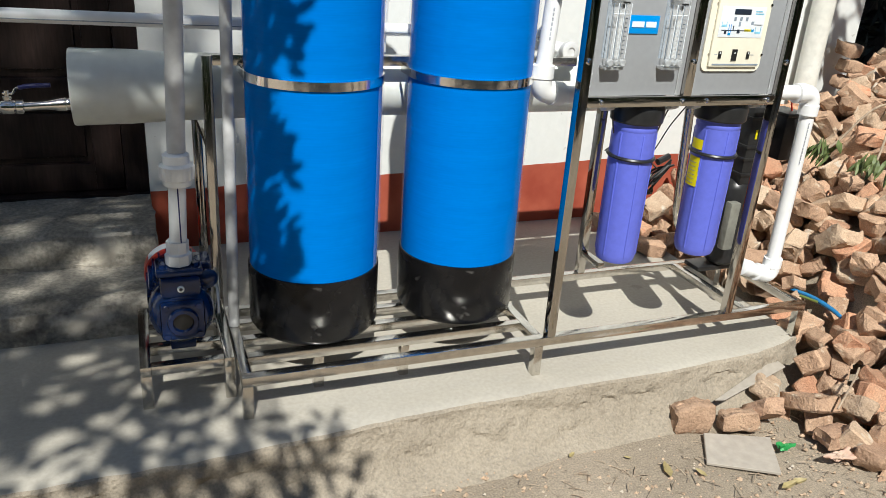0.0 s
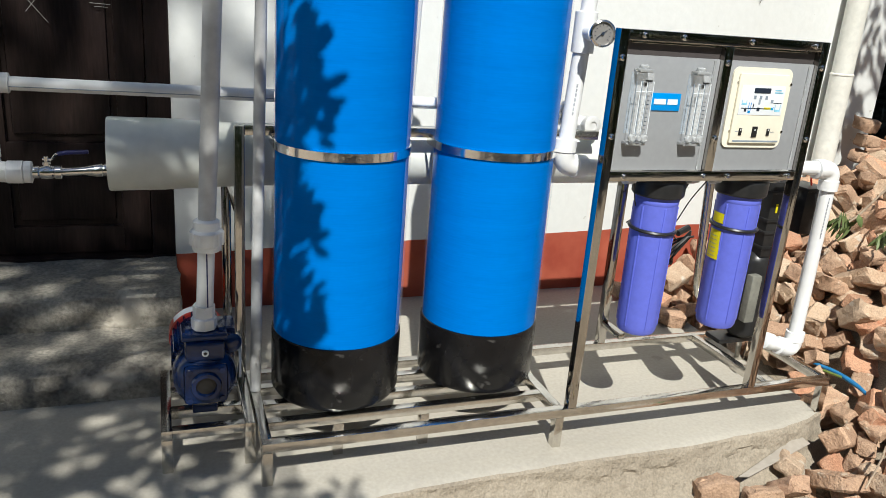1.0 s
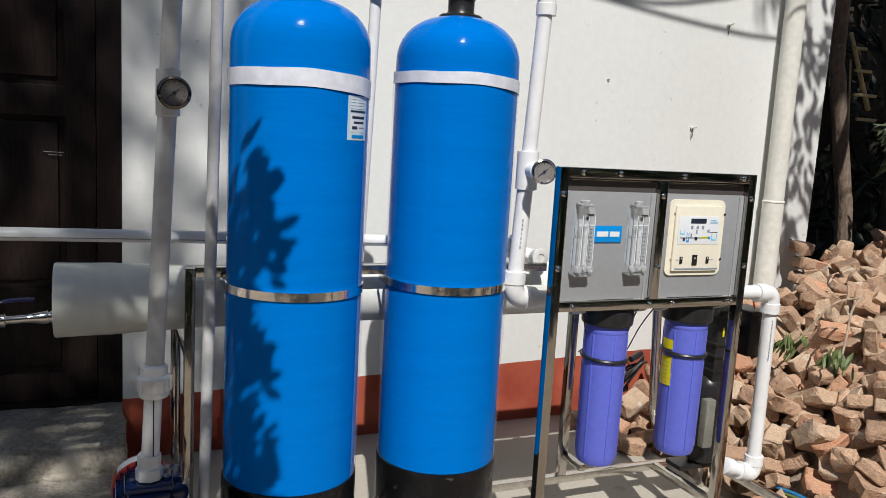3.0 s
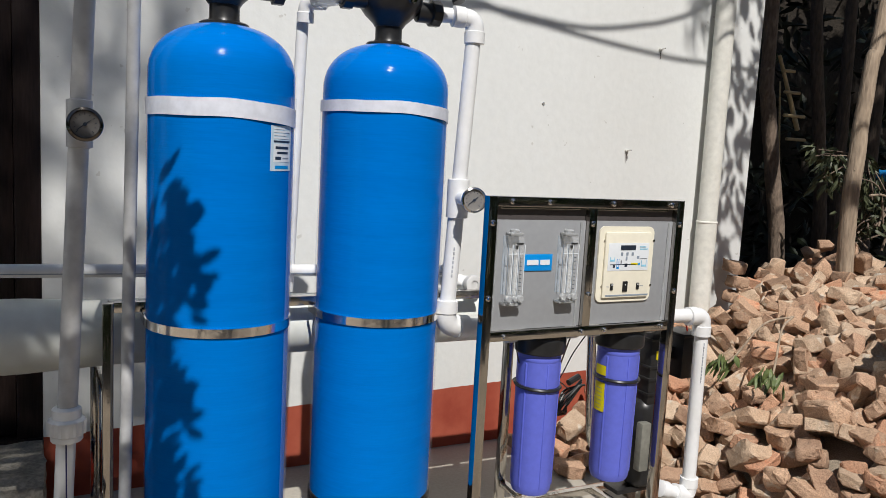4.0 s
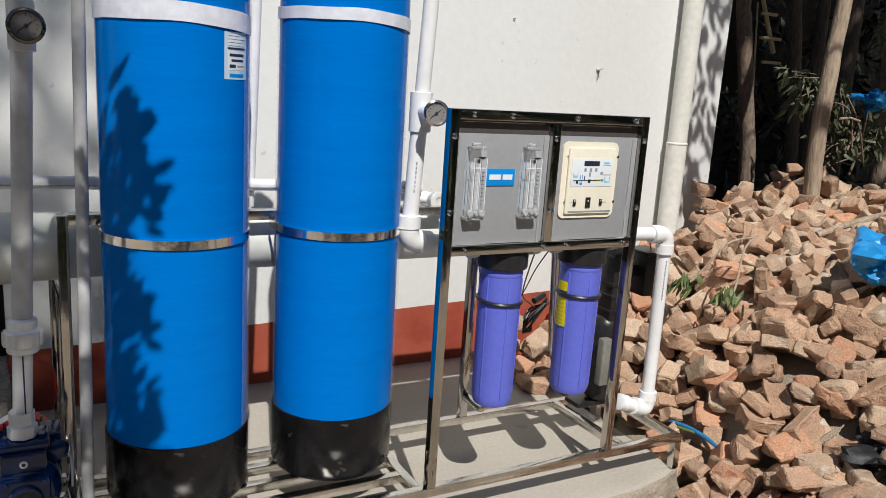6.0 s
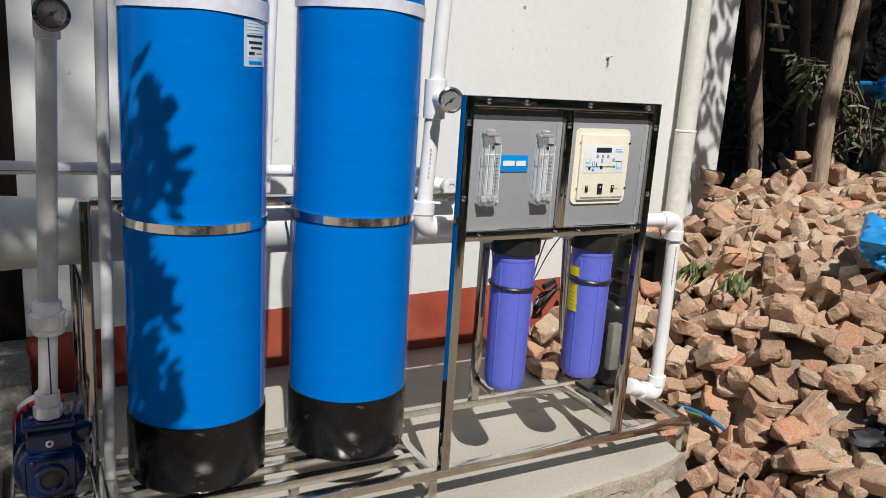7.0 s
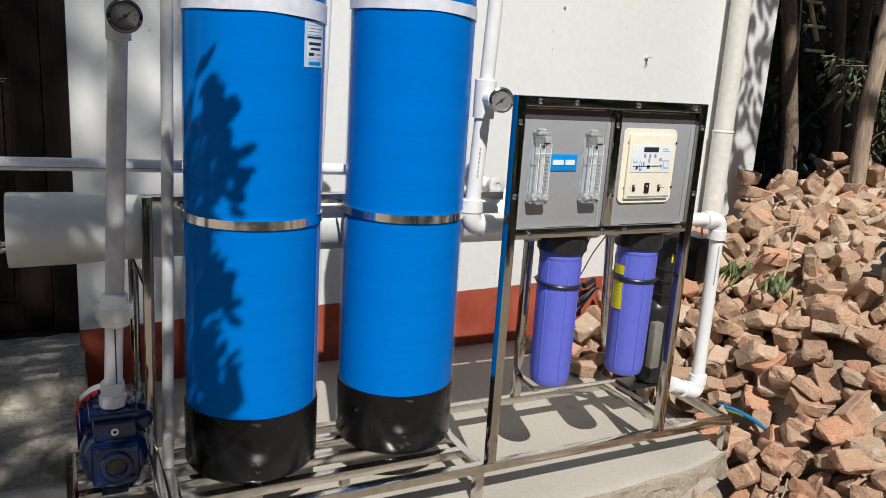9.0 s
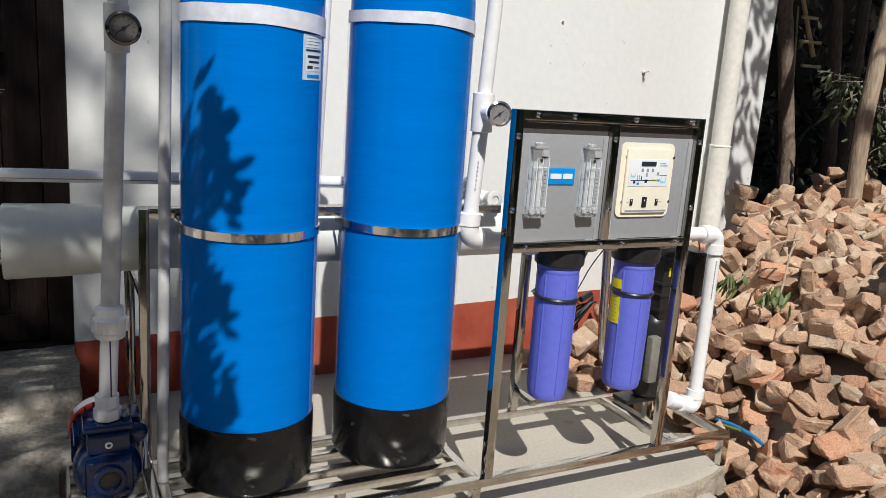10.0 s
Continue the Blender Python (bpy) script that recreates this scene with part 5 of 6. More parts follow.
def fan(c, n, a0, a1, le, wi, rad):
    """Leaves spread flat to the sun, pointing between two angles."""
    out = []
    for _ in range(n):
        a = radians(rng.uniform(a0, a1))
        d = (Vector((math.cos(a), 0, math.sin(a))) + rand_dir(rng) * 0.12).normalized()
        w = d.cross(SUN).normalized()
        o = Vector((rng.uniform(-rad, rad), rng.uniform(-0.08, 0.08), rng.uniform(-rad, rad)))
        out.append((Vector(c) + o, d, w, le * rng.uniform(0.75, 1.2), wi * rng.uniform(0.85, 1.2)))
    return out


rng = random.Random(23)
# leafy sprays hanging before the first tank: (x, height, leaves, from angle, to angle, spread)
for X, Z, n, a0, a1, rad in ((0.10, 1.09, 7, 20, 65, 0.012), (0.06, 1.07, 9, 30, 110, 0.022), (0.05, 1.02, 10, 20, 120, 0.026), (0.125, 0.99, 7, 15, 70, 0.012), (0.15, 0.955, 9, -10, 65, 0.013), (0.105, 0.955, 11, -20, 80, 0.024),
                             (0.07, 0.93, 12, -60, 90, 0.028), (0.135, 0.915, 8, -45, 30, 0.015), (0.075, 0.88, 10, -80, 40, 0.024), (0.06, 0.83, 9, -100, 40, 0.020), (0.06, 0.78, 8, -100, 50, 0.018), (0.065, 0.725, 8, -80, 50, 0.020),
                             (0.095, 0.69, 8, -40, 60, 0.018), (0.115, 0.66, 8, -50, 40, 0.016), (0.075, 0.65, 10, -90, 60, 0.026), (0.075, 0.60, 8, -100, 10, 0.02), (0.065, 0.545, 7, -100, 30, 0.018), (0.075, 0.49, 7, -90, 40, 0.018),
                             (0.095, 0.445, 8, -60, 40, 0.02), (0.06, 0.43, 10, -90, 60, 0.026), (0.12, 0.405, 8, -50, 40, 0.018), (0.085, 0.37, 10, -80, 50, 0.028), (0.145, 0.355, 7, -50, 30, 0.018), (0.10, 0.315, 9, -80, 40, 0.026),
                             (0.15, 0.295, 7, -60, 20, 0.018), (0.075, 0.25, 9, -90, 50, 0.03)):
    c = up_sun(X - 0.034, Z, 1.55 - 0.55 * Z, 0.1)
    leaves += fan(c, int(n * 1.9), a0, a1, 0.052, 0.0185, rad)
    limbs.append(c)
tree((-2.9, -4.6, GZ - 0.1), (-2.3, -4.4, 7.6), 0.14, leaves, limbs, BARK_DARK, "leafy shade tree with slender leaves in front of the house")

# tree that shades the wall's far end
leaves, limbs = [], []
rng = random.Random(5)
for k in range(30):
    X, Z = rng.uniform(2.42, 2.61), rng.uniform(1.7, 3.35)
    c = up_sun(X, Z, rng.uniform(0.6, 0.95), 0.1)
    leaves += fan(c, 6, -125, -50, 0.10, 0.030, 0.045)
    if k % 6 == 0:
        limbs.append(c)
for k in range(6):
    c = up_sun(rng.uniform(2.17, 2.52), rng.uniform(2.96, 3.35), rng.uniform(1.9, 2.4), 0.1)
    leaves += cluster(rng, c, 8, 0.06, 0.13, 0.028, 1.2)
tree((3.6, -2.6, GZ - 0.1), (3.0, -2.0, 4.6), 0.10, leaves, limbs, BARK_DARK, "slender leafy tree beside the house")

# grove: dense high crowns, trunks in their shade
for j, (gx0, gx1) in enumerate(((2.95, 4.3), (4.1, 6.1), (5.9, 8.7))):
    leaves, limbs = [], []
    rng = random.Random(31 + j)
    for k in range(300):
        X, Z = rng.uniform(gx0, gx1), rng.uniform(2.2, 8.6)
        if (2.55 < X < 3.80 and Z < 3.7) or (3.2 < X < 3.75 and Z < 4.2 and rng.random() < 0.6):
            continue
        if 3.3 < X and Z < 2.5 and rng.random() < 0.5:
            continue
        c = up_sun(X, Z, rng.uniform(1.0, 2.4), 0.1)
        leaves += cluster(rng, c, 9, 0.22, 0.30, 0.11)
        if k % 40 == 0:
            limbs.append(c)
    gx = (gx0 + gx1) / 2 + 1.2
    tree((gx, -2.2, GZ - 0.1), (gx - 0.5, -1.5, 6.5), 0.14, leaves, limbs, BARK_DARK, "tall leafy grove tree")


def trunk(points, r, mat, label):
    t = thing("tree", points[0], label, "tree", "grove trunks")
    pts = curve_points(points, 10)
    bm = bent(pts, lambda q: r * (1.12 - 0.3 * q), 18)
    for v in bm.verts:
        v.co += Vector(noise.noise_vector(v.co * 5)) * r * 0.16
    part("trunk", bm, mat, t)
    return t


trunk([(3.56, 0.99, 0.3), (3.526, 1.0, 0.76), (3.512, 1.0, 1.035), (3.519, 1.0, 1.397), (3.551, 1.0, 1.766), (3.594, 1.0, 1.96), (3.75, 1.05, 3.2)], 0.040, BARK, "pale smooth leaning tree trunk behind the bricks")
trunk([(4.08, 1.8, -0.2), (3.966, 1.8, 0.725), (3.871, 1.8, 1.14), (3.761, 1.8, 1.616), (3.727, 1.8, 1.877), (3.68, 1.82, 3.4)], 0.047, BARK_GREY, "grey-brown rough tree trunk at the wall's end")
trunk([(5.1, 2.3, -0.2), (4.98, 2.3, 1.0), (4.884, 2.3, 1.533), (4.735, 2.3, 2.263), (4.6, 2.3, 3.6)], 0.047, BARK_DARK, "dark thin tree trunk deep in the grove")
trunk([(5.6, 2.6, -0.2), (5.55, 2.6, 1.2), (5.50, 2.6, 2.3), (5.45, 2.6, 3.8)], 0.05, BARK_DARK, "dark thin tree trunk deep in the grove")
trunk([(4.60, 1.3, -0.2), (4.52, 1.3, 1.0), (4.465, 1.3, 1.422), (4.347, 1.3, 2.095), (4.2, 1.3, 3.4)], 0.05, BARK_GREY, "brown tree trunk at the grove's edge")
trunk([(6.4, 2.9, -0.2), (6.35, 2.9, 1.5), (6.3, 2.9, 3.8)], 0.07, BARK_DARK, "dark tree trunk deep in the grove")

# far undergrowth closes the grove; deep shade is put into its near-black colour
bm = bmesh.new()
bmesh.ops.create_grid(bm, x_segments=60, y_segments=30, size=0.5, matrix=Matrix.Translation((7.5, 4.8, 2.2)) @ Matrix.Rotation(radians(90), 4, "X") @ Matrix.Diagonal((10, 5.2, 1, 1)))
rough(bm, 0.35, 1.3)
solo("backdrop", bm, SHADE_GROUND, "undergrowth sheet coloured near black for the deep shade behind the grove", "undergrowth", "structure")
# leaf clumps whose near-black colour stands in for shade
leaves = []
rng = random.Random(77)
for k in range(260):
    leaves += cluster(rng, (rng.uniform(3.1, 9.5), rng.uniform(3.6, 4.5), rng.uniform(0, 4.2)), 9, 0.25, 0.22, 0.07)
ob = tagged(new("undergrowth", leaf_mesh("undergrowth", leaves, LEAF_SHADE)), "leafy undergrowth coloured near black for the grove's deep shade", "bushes", kind="stuff")
# the floor's colour is darkened too, for shade under the crowns
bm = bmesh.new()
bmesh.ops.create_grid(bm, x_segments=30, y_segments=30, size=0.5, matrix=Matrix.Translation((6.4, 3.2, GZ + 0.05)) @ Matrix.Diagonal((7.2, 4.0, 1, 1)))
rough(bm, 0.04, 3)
solo("grove_floor", bm, SHADE_GROUND, "leaf litter coloured near black for the shade under the grove", "ground", "structure")

# bamboo ladder standing in the grove
lad = thing("bamboo_ladder", (4.5, 2.1, 0), "pale bamboo ladder leaning in the dark grove", "ladder")
part("pole", rod((4.165, 2.10, 1.96), (4.41, 2.10, 1.485), 0.012, 0.017, seg=10), BAMBOO, lad)
part("pole", rod((4.24, 2.14, 1.80), (4.52, 2.16, -0.12), 0.006, 0.008, seg=10), BAMBOO, lad)
for x0, x1, z in ((4.205, 4.30, 1.866), (4.235, 4.37, 1.728), (4.25, 4.44, 1.575), (4.30, 4.47, 1.42)):
    part("rung", rod((x0, 2.09, z), (x1, 2.08, z), 0.011, seg=10), BAMBOO, lad)

LEAF_OLIVE = material("olive_leaf", (0.085, 0.098, 0.05), 0.5, 0.0, (0.035, 0.042, 0.02), 3, 0.7, 0.3)

# leafy cut branches on top of the heap
rng = random.Random(9)
cut = thing("cut_branch", (3.6, 0.8, 0.9), "cut leafy branch with drooping leaves on the brick heap", "branch")
leaves = []
for k in range(24):
    a = Vector((3.95 + rng.uniform(-0.2, 0.3), 1.10 + rng.uniform(-0.05, 0.15), 0.80 + rng.uniform(0, 0.15)))
    b = Vector((rng.uniform(3.62, 4.25), rng.uniform(1.08, 1.4), rng.uniform(0.92, 1.32)))
    if k < 5:  # sprays drooping past the pale trunk
        a, b = Vector((3.70, 1.10, 1.10 + 0.05 * k)), Vector((rng.uniform(3.28, 3.42), 1.08, rng.uniform(1.16, 1.40)))
    if k == 5:
        a, b = Vector((4.35, 1.25, 1.5)), Vector((3.98, 1.1, 1.60))
    part("twig", branch(rng, a, b, 0.006, 0.0025, 0.08), BARK_GREY, cut)
    for q in (0.6, 0.8, 1.0):
        leaves += cluster(rng, a.lerp(b, q), 6, 0.055, 0.085, 0.026, 1.3)
part("twig", bent([(4.08, 1.18, 0.78), (4.13, 1.16, 1.0), (4.12, 1.12, 1.24)], 0.008, 8), BARK_GREY, cut)
part("twig", bent([(3.59, 0.95, 1.10), (3.75, 1.0, 1.105), (3.90, 1.05, 1.09)], 0.006, 8), BARK, cut)
crown = new("foliage", leaf_mesh("foliage", [(p - Vector((3.6, 0.8, 0.9)), d, w, le, wi) for p, d, w, le, wi in leaves], LEAF_OLIVE))
crown.parent = cut


# ---- brick heap ----
def heap(x, y):
    h = min(0.88 - 0.72 * (2.85 - x), 0.66 + 0.22 * (x - 2.56), 0.80)
    h -= 0.35 * max(0.0, -0.12 - y)
    if y > 0.15 and x < 2.6:
        h -= 0.10 * min(1.0, (y - 0.15) / 0.4)
    h += 0.05 * noise.noise(Vector((x * 2.2, y * 2.2, 4)))
    h -= 0.20 * min(1.0, max(0.0, (y - 0.05) / 0.45)) * min(1.0, max(0.0, (3.9 - x) / 0.6)) * min(1.0, max(0.0, (x - 2.42) / 0.35)) + 0.6 * max(0.0, y - 1.3)
    h -= 0.15 * math.exp(-((x - 1.84) / 0.13) ** 2 - ((y - 0.08) / 0.19) ** 2)
    return max(h, GZ - 0.06)


hp = thing("brick_heap", (2.4, 0.3, 0.0), "heap of broken reddish bricks beside the plinth", "brick heap")
bm = bmesh.new()
bmesh.ops.create_grid(bm, x_segments=70, y_segments=60, size=0.5, matrix=Matrix.Translation((2.75, 0.0, 0)) @ Matrix.Diagonal((2.9, 4.2, 1, 1)))
for v in bm.verts:
    edge = max(-0.52 - 0.1 * (v.co.x - 1.7), min(-0.1, -1.06 + 0.72 * (v.co.x - 1.55)))
    v.co.z = max(heap(v.co.x, v.co.y) - 0.125 - 2.0 * max(0.0, edge - v.co.y), GZ - 0.2)
    if v.co.x < 1.75 and v.co.y > -0.1:
        v.co.z = min(v.co.z, -0.05)
    if v.co.x < 2.86 and v.co.y > 1.05:
        v.co.y = min(v.co.y, 1.085)
part("rubble_core", bm, SOIL, hp, "earth and brick dust between the bricks")


def brick_mesh(k):
    """A brickbat: a block with broken faces, knocked-off corners and crumbling sides; some keep their frog."""
    rng = random.Random(1000 + k)
    frog = k % 5 == 0
    L, W, T = rng.uniform(0.12, 0.21), rng.uniform(0.088, 0.115), rng.uniform(0.060, 0.082)
    bm = box((-L / 2, -W / 2, -T / 2), (L / 2, W / 2, T / 2))
    if frog:
        top = max(bm.faces, key=lambda f: f.normal.z)
        bmesh.ops.inset_individual(bm, faces=[top], thickness=0.026)
        for v in top.verts:
            v.co.z -= 0.013
            v.co.xy *= 0.93
    cuts = []
    for c in range(rng.choice((1, 2)) if frog else rng.choice((2, 3, 3, 4))):
        n0 = rand_dir(rng)
        if c == 0:
            n0 = Vector((rng.choice((-1, 1)), rng.gauss(0, 0.35), rng.gauss(0, 0.35))).normalized()
        reach = (abs(n0.x) * L + abs(n0.y) * W + abs(n0.z) * T) / 2
        cuts.append((n0, reach * (rng.uniform(0.55, 0.8) if c else rng.uniform(0.45, 0.85))))
        cut = bmesh.ops.bisect_plane(bm, geom=list(bm.verts) + list(bm.edges) + list(bm.faces), plane_co=n0 * cuts[-1][1], plane_no=n0, clear_outer=True)
        rim = [e for e in cut["geom_cut"] if isinstance(e, bmesh.types.BMEdge)]
        bmesh.ops.holes_fill(bm, edges=rim)
    bmesh.ops.bevel(bm, geom=list(bm.edges), offset=rng.uniform(0.005, 0.010), segments=1, affect="EDGES")
    bmesh.ops.triangulate(bm, faces=bm.faces)
    for limit in (0.05, 0.032):
        bmesh.ops.subdivide_edges(bm, edges=[e for e in bm.edges if e.calc_length() > limit], cuts=1)
        bmesh.ops.triangulate(bm, faces=bm.faces)
    o = Vector((k * 3.1, 1.7 * k, 0))
    for v in bm.verts:
        broken = any(abs(v.co.dot(n0) - d0) < 0.004 for n0, d0 in cuts)
        v.co += Vector(noise.noise_vector(v.co * 14 + o)) * 0.009 + Vector(noise.noise_vector(v.co * 48 + o)) * (0.009 if broken else 0.0042)
    bmesh.ops.recalc_face_normals(bm, faces=bm.faces)
    me = finish("brick", bm, (BRICK, BRICK, BRICK_PALE, BRICK_DARK, BRICK, BRICK_PALE, BRICK, BRICK_PALE, BRICK_RED)[k % 9], True)
    return me


BRICKS = [brick_mesh(k) for k in range(40)]
rng = random.Random(21)
spots = []
# loose bricks on the soil and on the plinth's corner, by hand
for x, y, z, yaw, pitch, roll, k in ((1.182, -0.170, GZ + 0.046, -14, 80, 0, 6), (1.318, -0.222, GZ + 0.044, -12, 75, 0, 1), (1.405, -0.215, GZ + 0.060, 108, 18, 42, 12), (1.50, -0.115, GZ + 0.06, 40, 20, 15, 2),
                                     (1.555, -0.235, GZ + 0.07, 95, 10, 25, 10), (1.66, -0.13, GZ + 0.13, 20, -50, 10, 15), (1.535, -0.345, GZ + 0.035, 10, -8, 5, 12), (1.655, -0.30, GZ + 0.07, 50, 20, 40, 7),
                                     (1.70, -0.42, GZ + 0.05, 75, 10, 20, 20), (1.59, -0.45, GZ + 0.03, 20, 0, 10, 3), (1.745, -0.075, -0.005, 78, 62, 10, 9), (1.775, -0.15, 0.03, 30, 20, 20, 17), (1.765, 0.045, -0.01, 15, 5, 3, 24), (1.79, 0.16, 0.0, 60, -8, 5, 26), (1.62, 0.80, 0.045, 30, 10, 0, 8), (1.70, 0.70, 0.04, 80, -5, 30, 6), (1.56, 0.95, 0.04, 10, 5, 8, 11),
                                     (1.66, 0.92, 0.11, 60, 20, 12, 14), (1.75, 0.86, 0.12, 15, 30, -20, 16), (1.60, 0.68, 0.03, -20, 0, 10, 21), (1.68, 1.0, 0.05, 40, 0, 30, 22), (1.72, 1.0, 0.17, 70, 15, 20, 23),
                                     (2.755, 1.02, 0.735, 20, 10, 5, 4), (2.76, 1.0, 0.665, 70, 10, 5, 18), (2.74, 1.0, 0.595, 10, 12, 10, 19)):
    spots.append((Vector((x, y, z)), Euler((radians(pitch), radians(roll), radians(yaw))), k))
for layer, (gap, lift, skip) in enumerate(((0.078, -0.062, 0.0), (0.088, -0.008, 0.10), (0.135, 0.032, 0.35))):
    nx, ny = int(2.3 / gap), int(2.5 / gap)
    for i in range(nx):
        for j in range(ny):
            x = 1.50 + (i + 0.5 * (j % 2) + rng.uniform(-0.36, 0.36)) * gap
            y = -1.05 + (j + rng.uniform(-0.36, 0.36)) * gap
            h = heap(x, y)
            if y < -0.16 and x > 1.50 + 0.5 * max(0.0, -0.30 - y):  # the foot of the heap, spilt over the soil
                h = max(h, GZ + 0.05)
            elif x < 1.72:
                continue
            if h < GZ + 0.01 or (x < 1.78 and y > -0.13) or (x < 2.95 and y > 1.0) or y < -0.52 - 0.1 * (x - 1.7):
                continue
            if y < -0.78 + (x - 1.55) * 0.72 - 0.28 and x > 1.9:
                continue
            if rng.random() < skip or (layer and x < 1.95 and -0.10 < y < 0.20):
                continue
            tilt = 24 if rng.random() < 0.7 else 65
            e = Euler((radians(rng.gauss(0, tilt)), radians(-18 + rng.gauss(0, tilt * 0.8)), radians(rng.uniform(0, 360))))
            spots.append((Vector((x, y, h + lift + rng.uniform(-0.018, 0.018))), e, rng.randrange(len(BRICKS))))
spots = spots[:25] + sorted(spots[25:], key=lambda q: (q[0].x - 1.7) ** 2 + (q[0].y - 0.1) ** 2)
kinds = [BRICK, BRICK_PALE, BRICK_DARK, BRICK_RED]
rest_v, rest_f, rest_m = [], [], []
for n, (p, e, k) in enumerate(spots):
    size = random.Random(n)
    grow = size.uniform(0.48, 0.70) if size.random() < 0.38 else size.uniform(0.64, 0.92)
    if n < 25:
        grow = 0.8 if n < 22 else 0.72
    if n < 2:
        grow = 0.118 / (max(v.co.x for v in BRICKS[k].vertices) - min(v.co.x for v in BRICKS[k].vertices))
    m = Matrix.Translation(p) @ e.to_matrix().to_4x4() @ Matrix.Diagonal((grow, grow, grow, 1))
    if n < 300:
        b = new("brick", BRICKS[k])
        b.parent = hp
        b.matrix_basis = Matrix.Translation(-BASE[hp.name]) @ m
    else:
        o = len(rest_v)
        rest_v += [tuple(m @ v.co - BASE[hp.name]) for v in BRICKS[k].vertices]
        rest_f += [tuple(o + i for i in f.vertices) for f in BRICKS[k].polygons]
        rest_m += [kinds.index(BRICKS[k].materials[0])] * len(BRICKS[k].polygons)
me = bpy.data.meshes.new("far_bricks")
me.from_pydata(rest_v, [], rest_f)
for q in kinds:
    me.materials.append(q)
me.polygons.foreach_set("material_index", rest_m)
me.polygons.foreach_set("use_smooth", [True] * len(rest_f))
me.set_sharp_from_angle(angle=0.6)
fb = tagged(new("far_bricks", me), kind="stuff")
fb.parent = hp

for x0, y0, x1, y1, r in ((2.95, 0.52, 3.55, 0.38, 0.015), (3.0, 0.40, 3.4, 0.20, 0.009)):
    pts = [(x0 + (x1 - x0) * q, y0 + (y1 - y0) * q, heap(x0 + (x1 - x0) * q, y0 + (y1 - y0) * q) + 0.055 + 0.03 * q) for q in (0, 0.35, 0.7, 1.0)]
    solo("stick", bent(curve_points(pts, 5), r, 10), BARK, "pale bare stick lying on the brick heap", "stick", group="sticks")

# ---- litter ----
rng = random.Random(4)
vs, fs = [], []
for k in range(7000):
    x, y = rng.uniform(-0.9, 2.2), rng.uniform(-1.0, -0.17)
    z = GZ + 0.002
    if -0.155 + 0.043 * max(0, x + 0.5) - 0.06 < y:
        continue
    r = 0.0014 + 0.0095 * rng.random() ** 5
    o = len(vs)
    for dx_, dy_, dz_ in ((1, 0, 0), (-1, 0.2, 0), (0.1, 1, 0), (0, -1, 0.1), (0.1, 0.1, 0.8), (0, 0, -0.6)):
        vs.append((x + dx_ * r * rng.uniform(0.6, 1.2), y + dy_ * r * rng.uniform(0.6, 1.2), z + dz_ * r))
    fs += [(o, o + 2, o + 4), (o + 2, o + 1, o + 4), (o + 1, o + 3, o + 4), (o + 3, o, o + 4), (o + 2, o, o + 5), (o + 1, o + 2, o + 5), (o + 3, o + 1, o + 5), (o, o + 3, o + 5)]
me = bpy.data.meshes.new("gravel")
me.from_pydata(vs, [], fs)
me.materials.append(BRICK_PALE)
tagged(new("gravel", me), "small stones and brick crumbs on the soil", "gravel", kind="stuff")


straw = bmesh.new()
for k in range(420):
    p = Vector((rng.uniform(0.2, 1.6), rng.uniform(-0.75, -0.24), GZ + 0.008))
    a = rng.uniform(0, 6.3)
    le = rng.uniform(0.01, 0.045)
    q = p + Vector((math.cos(a) * le, math.sin(a) * le, rng.uniform(-0.004, 0.006)))
    bent([p, p.lerp(q, 0.5) + Vector((0, 0, 0.003)), q], rng.uniform(0.0006, 0.0014), 4, straw)
solo("straw", straw, BARK, "dry straw and twig scraps on the soil", "straw", "stuff")


def slab(name, corners, z, thick, mat, label, category, tilt=0.0):
    bm = bmesh.new()
    lo = [bm.verts.new((x, y, z + tilt * i)) for i, (x, y) in enumerate(corners)]
    f = bm.faces.new(lo)
    up = bmesh.ops.extrude_face_region(bm, geom=[f])
    bmesh.ops.translate(bm, verts=[v for v in up["geom"] if isinstance(v, bmesh.types.BMVert)], vec=(0, 0, thick))
    bmesh.ops.recalc_face_normals(bm, faces=bm.faces)
    bmesh.ops.bevel(bm, geom=list(bm.edges), offset=min(0.0015, thick * 0.3), segments=1, affect="EDGES")
    return solo(name, bm, mat, label, category)


slab("stone_tile", ((1.132, -0.325), (1.295, -0.420), (1.375, -0.288), (1.200, -0.222)), GZ + 0.006, 0.009, SLATE, "flat grey stone tile lying on the soil", "tile", 0.003)
slab("stone_sliver", ((1.285, -0.150), (1.300, -0.172), (1.60, -0.085), (1.585, -0.050)), GZ + 0.066, 0.003, SLATE, "thin stone sliver leaning over the bricks", "tile", 0.012)


def leaf_thing(x, y, z, yaw, le, wi, mat, label):
    d = Vector((math.cos(yaw), math.sin(yaw), 0.15)).normalized()
    w = Vector((-d.y, d.x, 0.1)).normalized()
    bm = bmesh.new()
    me = leaf_mesh("fallen_leaf", [(Vector((0, 0, 0)), d, w, le, wi)], mat)
    ob = tagged(new("fallen_leaf", me), label, "leaf", "fallen leaves")
    ob.location = (x, y, z)
    bm.free()


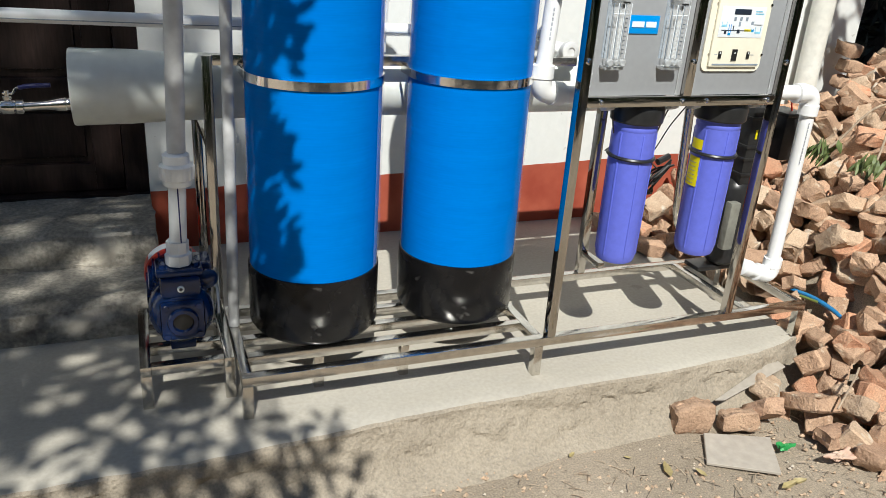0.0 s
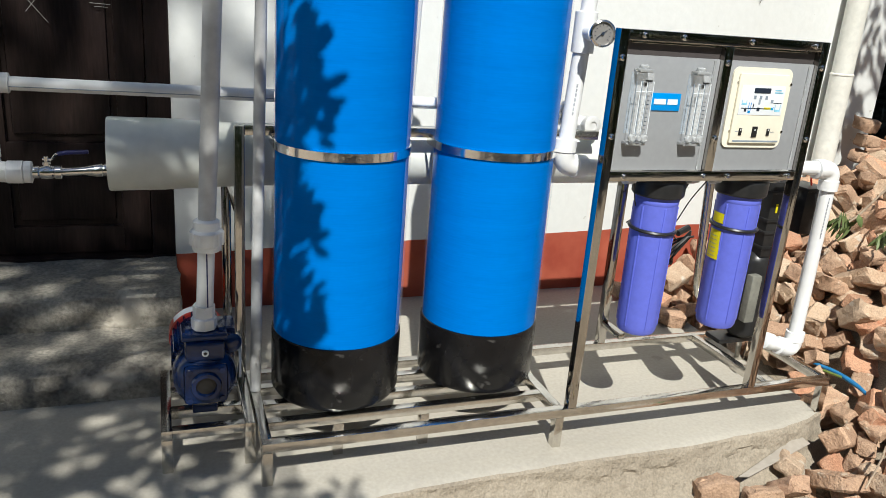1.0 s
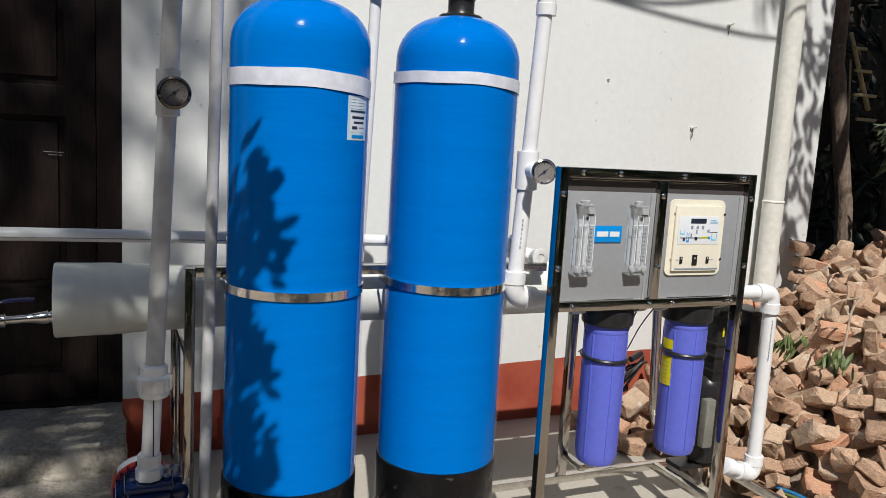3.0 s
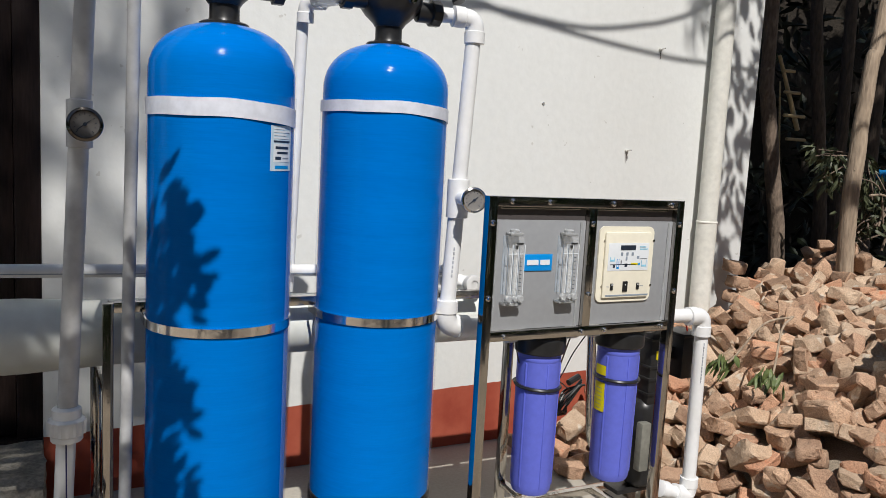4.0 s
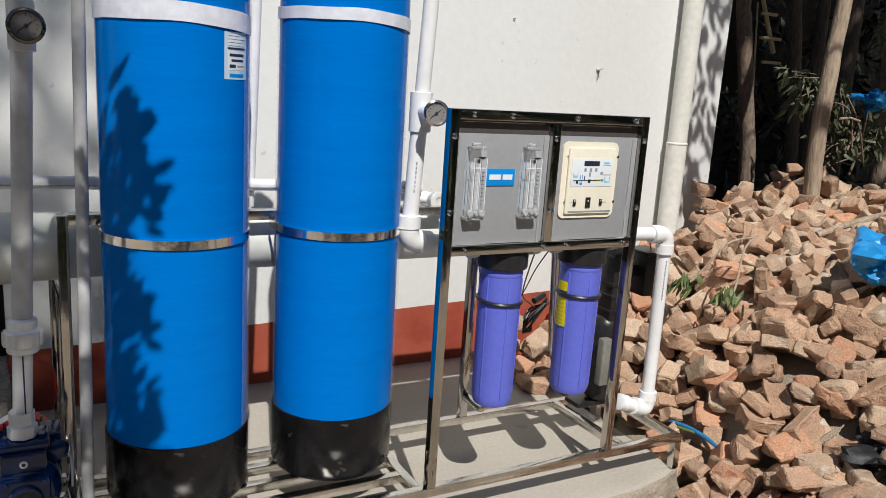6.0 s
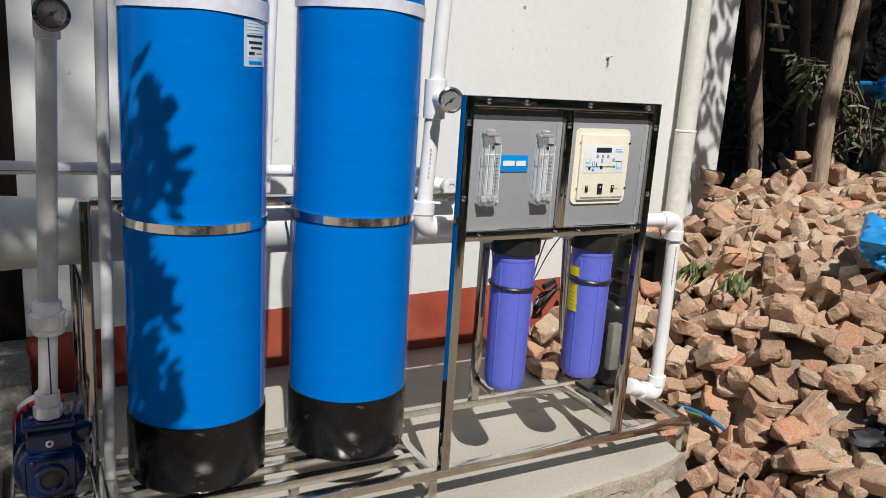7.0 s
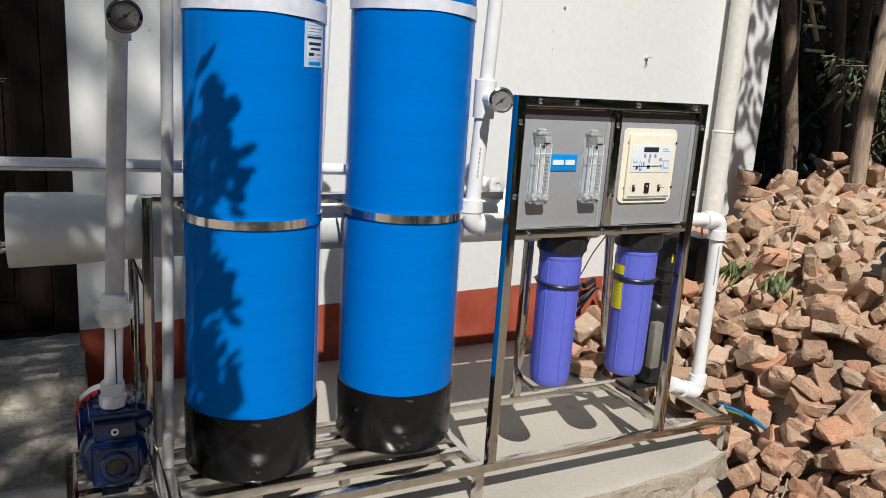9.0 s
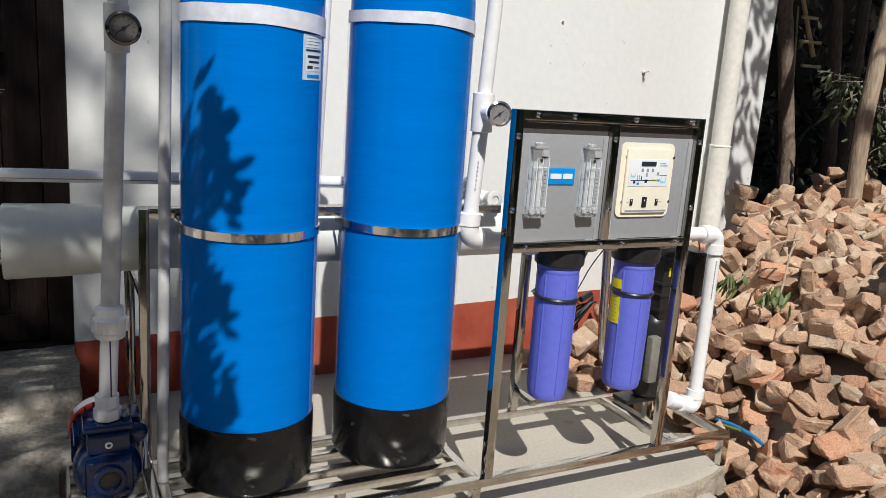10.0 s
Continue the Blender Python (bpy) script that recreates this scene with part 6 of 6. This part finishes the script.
for x, y, yaw, le, wi, mat, label in ((0.789, -0.20, 0.5, 0.035, 0.018, LEAF_DRY, "yellow fallen leaf on the soil"), (1.255, -0.463, 0.1, 0.075, 0.03, LEAF_DRY, "yellow-green fallen leaf on the soil"), (1.10, -0.37, 2.0, 0.05, 0.028, LEAF_DRY, "dry brown fallen leaf"),
                                      (1.005, -0.345, 1.3, 0.075, 0.034, LEAF_DRY, "withered brown leaf on the soil"), (1.30, -0.45, -0.2, 0.06, 0.03, LEAF_DRY, "yellow-green fallen leaf on the soil"), (0.95, -0.25, 2.7, 0.03, 0.015, LEAF_DRY, "small dry yellow fallen leaf")):
    leaf_thing(x, y, GZ + 0.012, yaw, le * 0.75, wi * 0.7, mat, label)


def crumpled(name, c, size, mat, label, category, seed, flat=0.6, tails=3):
    """A crumpled plastic bag: a folded skin with hanging corners."""
    bm = bmesh.new()
    bmesh.ops.create_icosphere(bm, subdivisions=4, radius=1)
    o = Vector((seed * 7.3, seed * 1.7, 0))
    for v in bm.verts:
        d = v.co.normalized()
        k = 0.62 + 0.38 * noise.noise(d * 1.6 + o) + 0.34 * abs(noise.noise(d * 3.6 + o)) - 0.26 * abs(noise.noise(d * 7.0 + o)) - 0.12 * abs(noise.noise(d * 15 + o))
        for t in range(tails):
            q = Vector((math.cos(t * 2.1 + seed), math.sin(t * 2.1 + seed), 0.2)).normalized()
            k += 0.7 * max(0, d.dot(q) - 0.86) / 0.14
        v.co = Vector((d.x * size[0] * k, d.y * size[1] * k, d.z * size[2] * k)) + Vector(c)
    return solo(name, bm, mat, label, category)


crumpled("plastic_bag", (2.44, -0.115, 0.675), (0.16, 0.15, 0.13), BAG_BLUE, "crumpled blue plastic bag on the bricks", "bag", 1)
crumpled("plastic_bag", (4.12, 1.12, 1.19), (0.13, 0.10, 0.09), BAG_BLUE, "blue plastic bag caught on the branches", "bag", 2)
crumpled("plastic_bag", (2.06, -0.43, 0.18), (0.10, 0.10, 0.08), BAG_BLACK, "crumpled black plastic bag among the bricks", "bag", 3)
crumpled("wrapper", (1.39, -0.330, GZ + 0.016), (0.03, 0.016, 0.012), GREEN, "crumpled green wrapper on the soil", "wrapper", 4)
crumpled("wrapper", (1.50, -0.42, GZ + 0.03), (0.05, 0.02, 0.018), PAPER, "torn brown and red wrapper by the bricks", "wrapper", 5)
STRIP_BLUE = material("dull_blue_plastic", (0.01, 0.15, 0.36), 0.4, 0.0, (0.03, 0.2, 0.42), 20, 0.6, 0.15)
strip = thing("plastic_strip", (1.87, 0.06, 0.07), "bent blue plastic strip lying on the bricks", "strip")
bm = bent(curve_points([(1.845, 0.21, 0.050), (1.865, 0.12, 0.054), (1.865, 0.03, 0.052), (1.86, -0.035, 0.042)], 6), lambda q: 0.004 + 0.004 * math.sin(3.0 * q), 10)
part("strip", bm, STRIP_BLUE, strip)
part("green_tip", bent([(1.83, 0.13, 0.056), (1.845, 0.07, 0.06)], 0.0045, 8), LEAF_FRESH, strip, "yellow-green tip")

# wilted sprig on the heap
LEAF_WILT = material("wilted_leaf", (0.085, 0.12, 0.035), 0.55, 0.0, (0.14, 0.17, 0.06), 14, 0.7, 0.25)
sp = thing("wilted_sprig", (2.2, 0.32, 0.42), "wilted twig with drooping green leaves on the bricks", "sprig")
top = Vector((2.33, 0.33, 0.66))
rng = random.Random(2)
leaves = []
for tip in (Vector((2.08, 0.40, 0.45)), Vector((2.11, 0.22, 0.44))):
    part("stem", bent(curve_points([top, top.lerp(tip, 0.4) + Vector((-0.02, 0, 0.055)), tip.lerp(top, 0.15) + Vector((0, 0, 0.03)), tip + Vector((-0.01, 0, 0.02))], 6), 0.004, 8), BARK, sp)
    for k in range(18):
        d = (Vector((-0.35, rng.uniform(-0.5, 0.5), -1)) + rand_dir(rng) * 0.45).normalized()
        w = d.cross(rand_dir(rng)).normalized()
        leaves.append((tip + Vector((rng.uniform(-0.035, 0.02), rng.uniform(-0.045, 0.045), rng.uniform(0.02, 0.075))) - Vector((2.2, 0.32, 0.42)), d, w, rng.uniform(0.05, 0.085), rng.uniform(0.016, 0.025)))
lv = new("leaves", leaf_mesh("leaves", leaves, LEAF_WILT))
lv.parent = sp
for pts in (((1.55, -0.33, -0.04), (1.62, -0.3, 0.02), (1.68, -0.26, 0.03)),):
    solo("dry_twig", bent(curve_points(pts, 6), 0.003, 6), BARK, "dry thin twig across the bricks", "twig", group="twigs")
